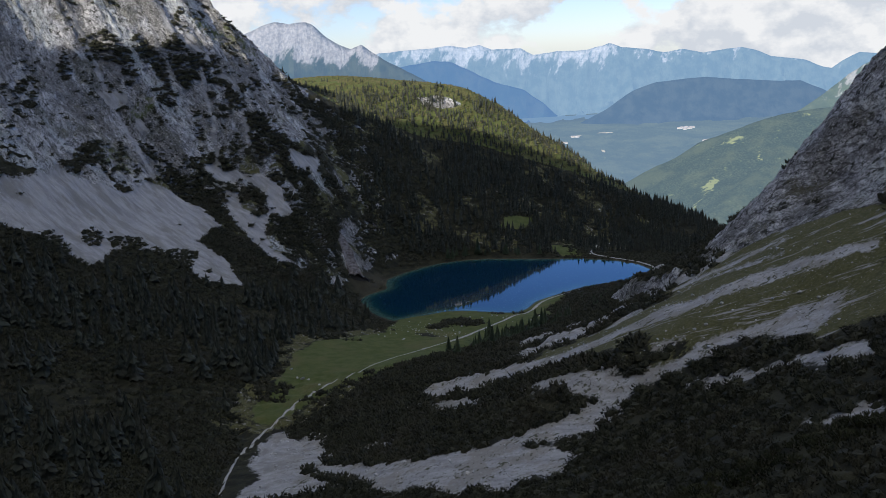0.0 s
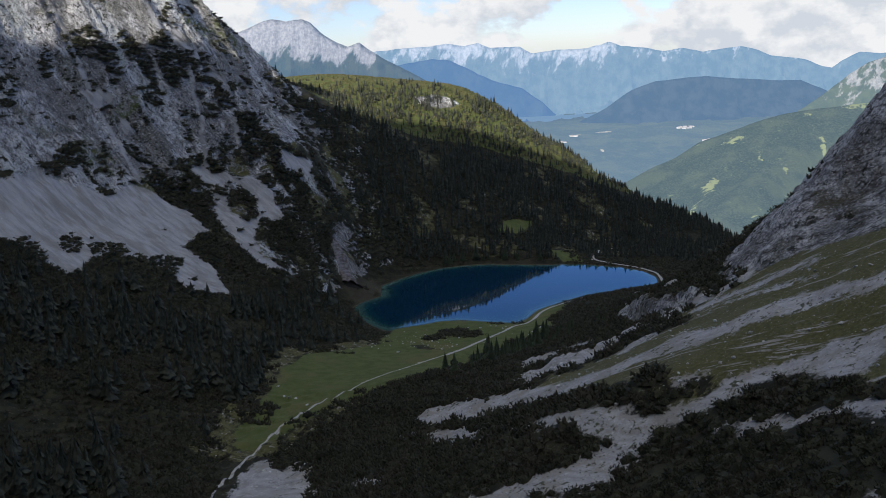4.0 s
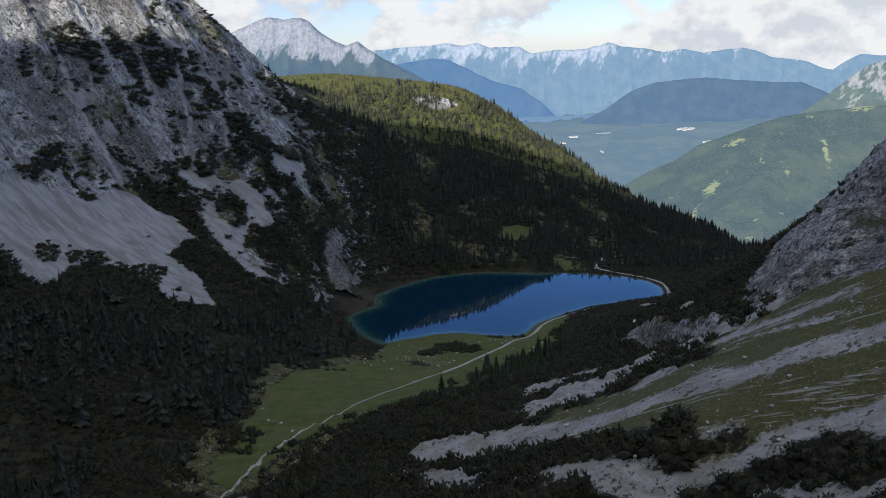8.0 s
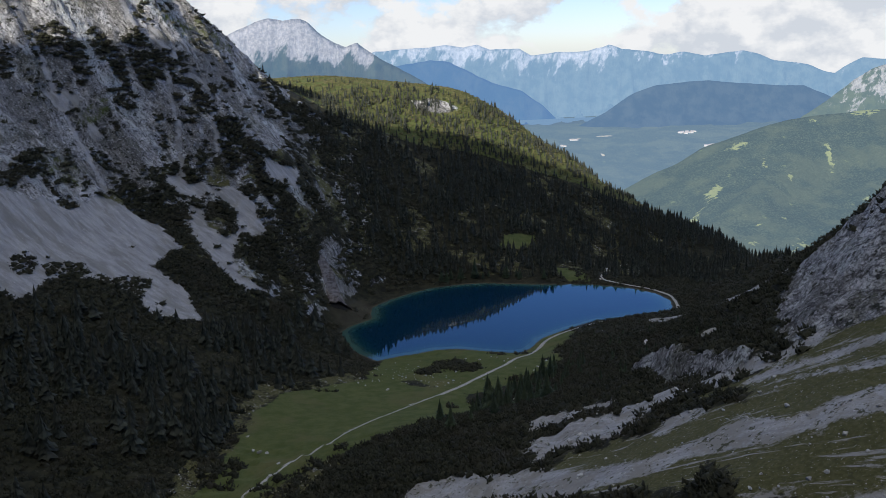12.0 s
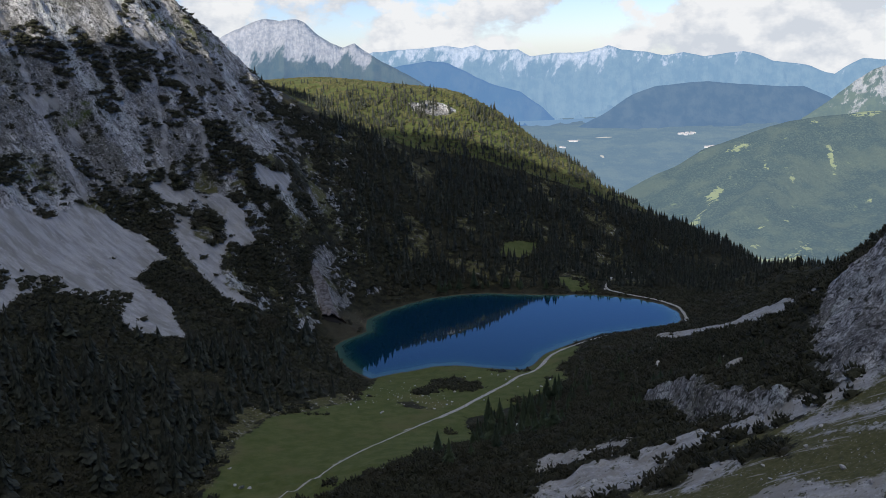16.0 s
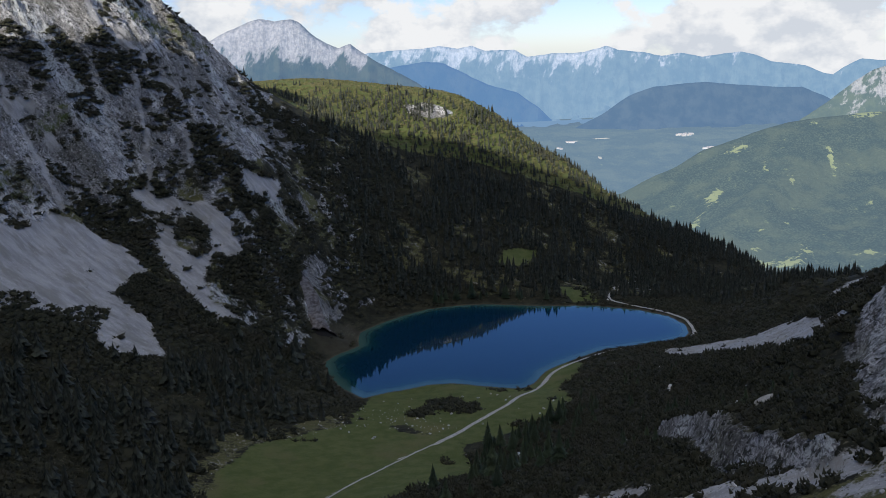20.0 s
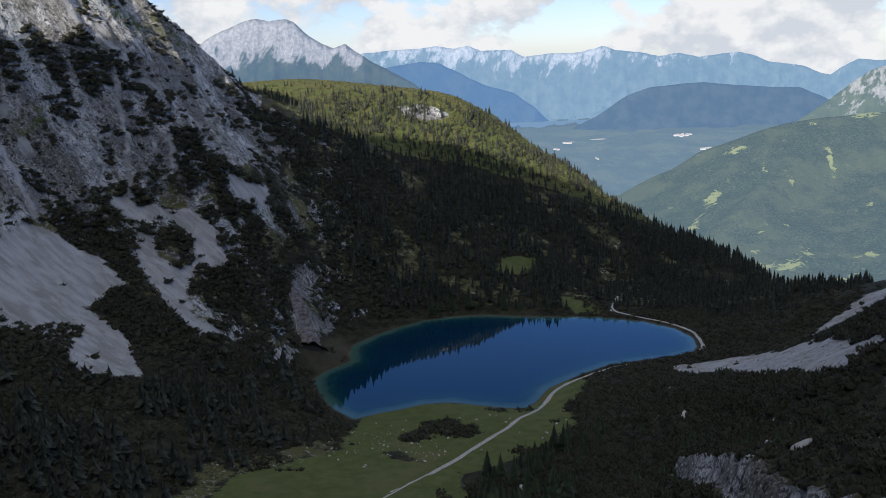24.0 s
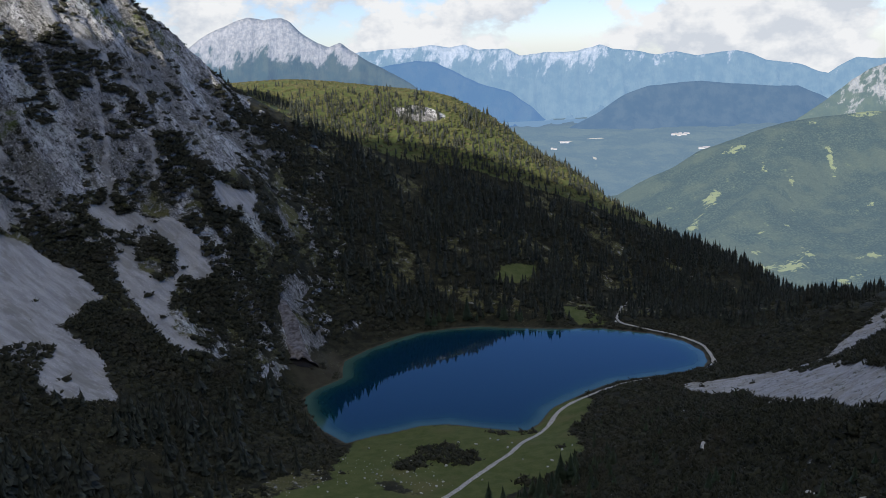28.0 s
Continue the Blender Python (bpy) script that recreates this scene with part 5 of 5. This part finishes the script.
for q, (x, y, s) in enumerate(spots):
    c = cover(np.array([x]), np.array([y]), np.array([0.3]))
    m = Matrix.Translation((x, y, float(height(x, y)) + 0.22 * s)) @ Matrix.Rotation(r2.uniform(0, 6.28), 4, 'Z')
    src = big_protos[q % 8]
    ob = src if q < 8 else copy_thing(src, m)
    if s > 1.5:
        m = m @ Matrix.Rotation(r2.uniform(-0.5, 0.5), 4, 'X') @ Matrix.Rotation(r2.uniform(-0.4, 0.4), 4, 'Y')
        ob.matrix_basis = m @ Matrix.Diagonal((s * 1.15, s * 0.6, s * 0.95, 1))
    else:
        ob.matrix_basis = m @ Matrix.Diagonal((s, s, s, 1))
    on = "meadow grass" if c["grass"][0] > 0 else ("the stony slope" if max(c["slope"][0], c["scree"][0]) > -1 else "scrub ground")
    tagged(ob, ("large" if s > 1.5 else "small") + " pale limestone boulder lying on " + on, "boulder", "boulders")

# ---- settlement on the far valley floor ----
M_WALL = plain("white_render", (0.50, 0.49, 0.47))
M_ROOF = plain("grey_roof", (0.30, 0.29, 0.30))


def far_house(x, y, w, d, h):
    z = float(valley_z(np.array(x), np.array(y))) - 0.5
    top = new("house")
    top.matrix_basis = Matrix.Translation((x, y, z))
    mesh_object("wall", [(-w, -d, 0), (w, -d, 0), (w, d, 0), (-w, d, 0), (-w, -d, h), (w, -d, h), (w, d, h), (-w, d, h)],
                [(0, 1, 5, 4), (1, 2, 6, 5), (2, 3, 7, 6), (3, 0, 4, 7)], M_WALL, top, smooth_shade=False)
    mesh_object("roof", [(-w * 1.06, -d * 1.1, h), (w * 1.06, -d * 1.1, h), (w * 1.06, d * 1.1, h), (-w * 1.06, d * 1.1, h), (-w, 0, h * 1.5), (w, 0, h * 1.5)],
                [(0, 1, 5, 4), (2, 3, 4, 5), (0, 4, 3, 3), (1, 2, 5, 5)], M_ROOF, top, smooth_shade=False)
    return tagged(top, "small white house with grey roof on valley floor", "house", "houses in the far valley")


r3 = np.random.default_rng(41)
for cx, cy, n, sx3, sy3 in ((1320, 3890, 16, 42, 26), (806, 3860, 5, 32, 10), (1335, 3640, 9, 36, 22), (1450, 3660, 6, 25, 16), (729, 3740, 3, 10, 8)):
    for k in range(n):
        far_house(cx + r3.normal(0, sx3 * 0.5), cy + r3.normal(0, sy3 * 0.5), r3.uniform(4, 9), r3.uniform(3.5, 5), r3.uniform(3.5, 6))

# pale gravel clearings beside them
for cx, cy, rx, ry in ((947, 3890, 40, 9), (857, 3560, 7, 22), (806, 3868, 28, 6), (690, 2700, 40, 18)):
    a = np.linspace(0, 2 * math.pi, 15)[:-1]
    rad = 1 + 0.3 * r3.uniform(-1, 1, 14)
    X, Y = cx + rx * np.cos(a) * rad, cy + ry * np.sin(a) * rad
    V = np.stack([np.r_[X, cx], np.r_[Y, cy], valley_z(np.r_[X, cx], np.r_[Y, cy]) + 2.5], -1)
    green_one = cy < 3000
    ob = mesh_object("clearing", V, [(k, (k + 1) % 14, 14) for k in range(14)], plain("clearing", (0.22, 0.27, 0.10) if green_one else (0.33, 0.33, 0.30)))
    tagged(ob, "pale open clearing in the wooded valley" if not green_one else "bright green meadow in the wooded valley", "clearing", kind="structure")


# ---- remnant of dirty avalanche snow in the gully above the cove, hollow at its foot ----
def snow_material():
    n = Nodes("dirty_snow")
    lines = n.noise(0.5, 6, 0.65, stretch=(4.0, 1.0, 1.0), turn=(0, 0.3, 1.3))
    col = n.mix(n.step(lines, 0.35, 0.65), (0.075, 0.062, 0.055), (0.20, 0.18, 0.17))
    return n.done(col, 0.85, n.bump(lines, 0.8, 0.8))


def snow_tongue():
    line = np.array([(-57, 774), (-54, 764), (-51, 755), (-48, 746), (-45, 738), (-42, 731)], float)
    t = np.linspace(0, 5, 44)
    cx, cy = np.interp(t, range(6), line[:, 0]), np.interp(t, range(6), line[:, 1])
    half = np.interp(t, [0, 1, 3, 4.5, 5], [2.0, 6.0, 6.0, 7.5, 8.5]) * (1 + 0.18 * fbm(cx * 4, cy, 7, 3, 8))
    s = np.linspace(-1, 1, 17)
    T, S = np.meshgrid(np.arange(44), s, indexing="ij")
    X = cx[T] + S * half[T]
    Y = cy[T] + 0.5 * S * half[T]
    arch = np.sqrt(np.clip(1 - S ** 2, 0, 1))
    lift = np.interp(t, [0, 0.6, 3.3, 4.4, 5], [0.1, 0.3, 0.5, 2.4, 4.2])[T] * (1 + 0.6 * fbm(X, Y, 4, 4, 6))
    ground_z = height(X, Y)
    Z = ground_z + arch * lift - 0.5 * (arch < 0.1)
    Z2 = ground_z + np.maximum(arch * lift - 0.7, -0.6)
    n = X.size
    V = np.concatenate([np.stack([X, Y, Z], -1).reshape(-1, 3), np.stack([X, Y, Z2], -1).reshape(-1, 3)])
    f = grid_faces(17, 44)
    rim = [(43 * 17 + k, 43 * 17 + k + 1, n + 43 * 17 + k + 1, n + 43 * 17 + k) for k in range(16)]
    top = new("old_snow")
    mesh_object("snow_crust", V, np.concatenate([f[:, ::-1], f + n, np.array(rim)]), snow_material(), top)
    # near-black sheet that paints the shade in the hollow under the crust
    a = np.linspace(0, 2 * math.pi, 19)[:-1]
    rad = 1 + 0.2 * fbm(np.cos(a) * 3, np.sin(a) * 3, 2, 3, 5)
    mx, my = -42.5 + 7.2 * np.cos(a) * rad, 733 + 5.5 * np.sin(a) * rad + 0.35 * 7.2 * np.cos(a)
    hollow_dark = Nodes("hollow_shade")
    hollow_dark = hollow_dark.done(hollow_dark.mix(hollow_dark.noise(0.8, 5), (0.006, 0.005, 0.005), (0.022, 0.019, 0.016)), 0.6)
    mx, my = np.r_[mx, -42.5], np.r_[my, 733]
    rise = np.r_[np.zeros(18), 0.1]
    mesh_object("shade_floor", np.stack([mx, my, height(mx, my) + 0.30 + rise], -1), [(k, (k + 1) % 18, 18) for k in range(18)], hollow_dark, top)
    tagged(top, "dirty brown avalanche snow remnant with hollow foot", "snow")


snow_tongue()



# ---- the trodden path and shore track: a gravel strip that follows the ground ----
def ground_z(x, y):
    i = np.clip(np.searchsorted(gx, x) - 1, 0, len(gx) - 2)
    j = np.clip(np.searchsorted(gy, y) - 1, 0, len(gy) - 2)
    u, v = (x - gx[i]) / (gx[i + 1] - gx[i]), (y - gy[j]) / (gy[j + 1] - gy[j])
    return GZ[j, i] * (1 - u) * (1 - v) + GZ[j, i + 1] * u * (1 - v) + GZ[j + 1, i] * (1 - u) * v + GZ[j + 1, i + 1] * u * v


def gravel_material():
    n = Nodes("path_gravel")
    f = n.noise(1.2, 5, 0.7)
    col = n.mix(n.step(f, 0.35, 0.65), (0.22, 0.21, 0.19), (0.44, 0.425, 0.40))
    return n.done(col, 0.95, n.bump(n.noise(4.0, 4), 0.6, 0.1))


M_GRAVEL = gravel_material()


def strip(line, half, label):
    p = np.array(line, float)
    for _ in range(3):      # round the corners
        q, r = 0.75 * p[:-1] + 0.25 * p[1:], 0.25 * p[:-1] + 0.75 * p[1:]
        p = np.concatenate([p[:1], np.stack([q, r], 1).reshape(-1, 2), p[-1:]])
    s = np.r_[0, np.cumsum(np.hypot(*np.diff(p, axis=0).T))]
    t = np.arange(0, s[-1], 1.2)
    x, y = np.interp(t, s, p[:, 0]), np.interp(t, s, p[:, 1])
    x, y = x + 0.7 * fbm(t, t * 0, 14, 3, 3), y + 0.7 * fbm(t, t * 0 + 9, 14, 3, 4)
    dx, dy = np.gradient(x), np.gradient(y)
    ln = np.hypot(dx, dy)
    nx_, ny_ = -dy / ln, dx / ln
    cols = []
    for k in (-1, -0.5, 0, 0.5, 1):
        w = half * k * (1 + 0.35 * fbm(t, t * 0 + 5 * k, 5, 3, 7))
        X, Y = x + nx_ * w, y + ny_ * w
        cols.append(np.stack([X, Y, ground_z(X, Y) + 0.16 - 0.12 * abs(k)], -1))
    V = np.stack(cols, 1)
    ob = mesh_object("path", V.reshape(-1, 3), grid_faces(5, len(t))[:, ::-1], M_GRAVEL)
    return tagged(ob, label, "path", kind="structure")


for (line, half), label in zip(PATHS, ("pale gravel path by the outlet of the lake", "pale gravel path along the lake shore", "narrow trodden path across the meadow")):
    strip(line, half * 1.05, label)
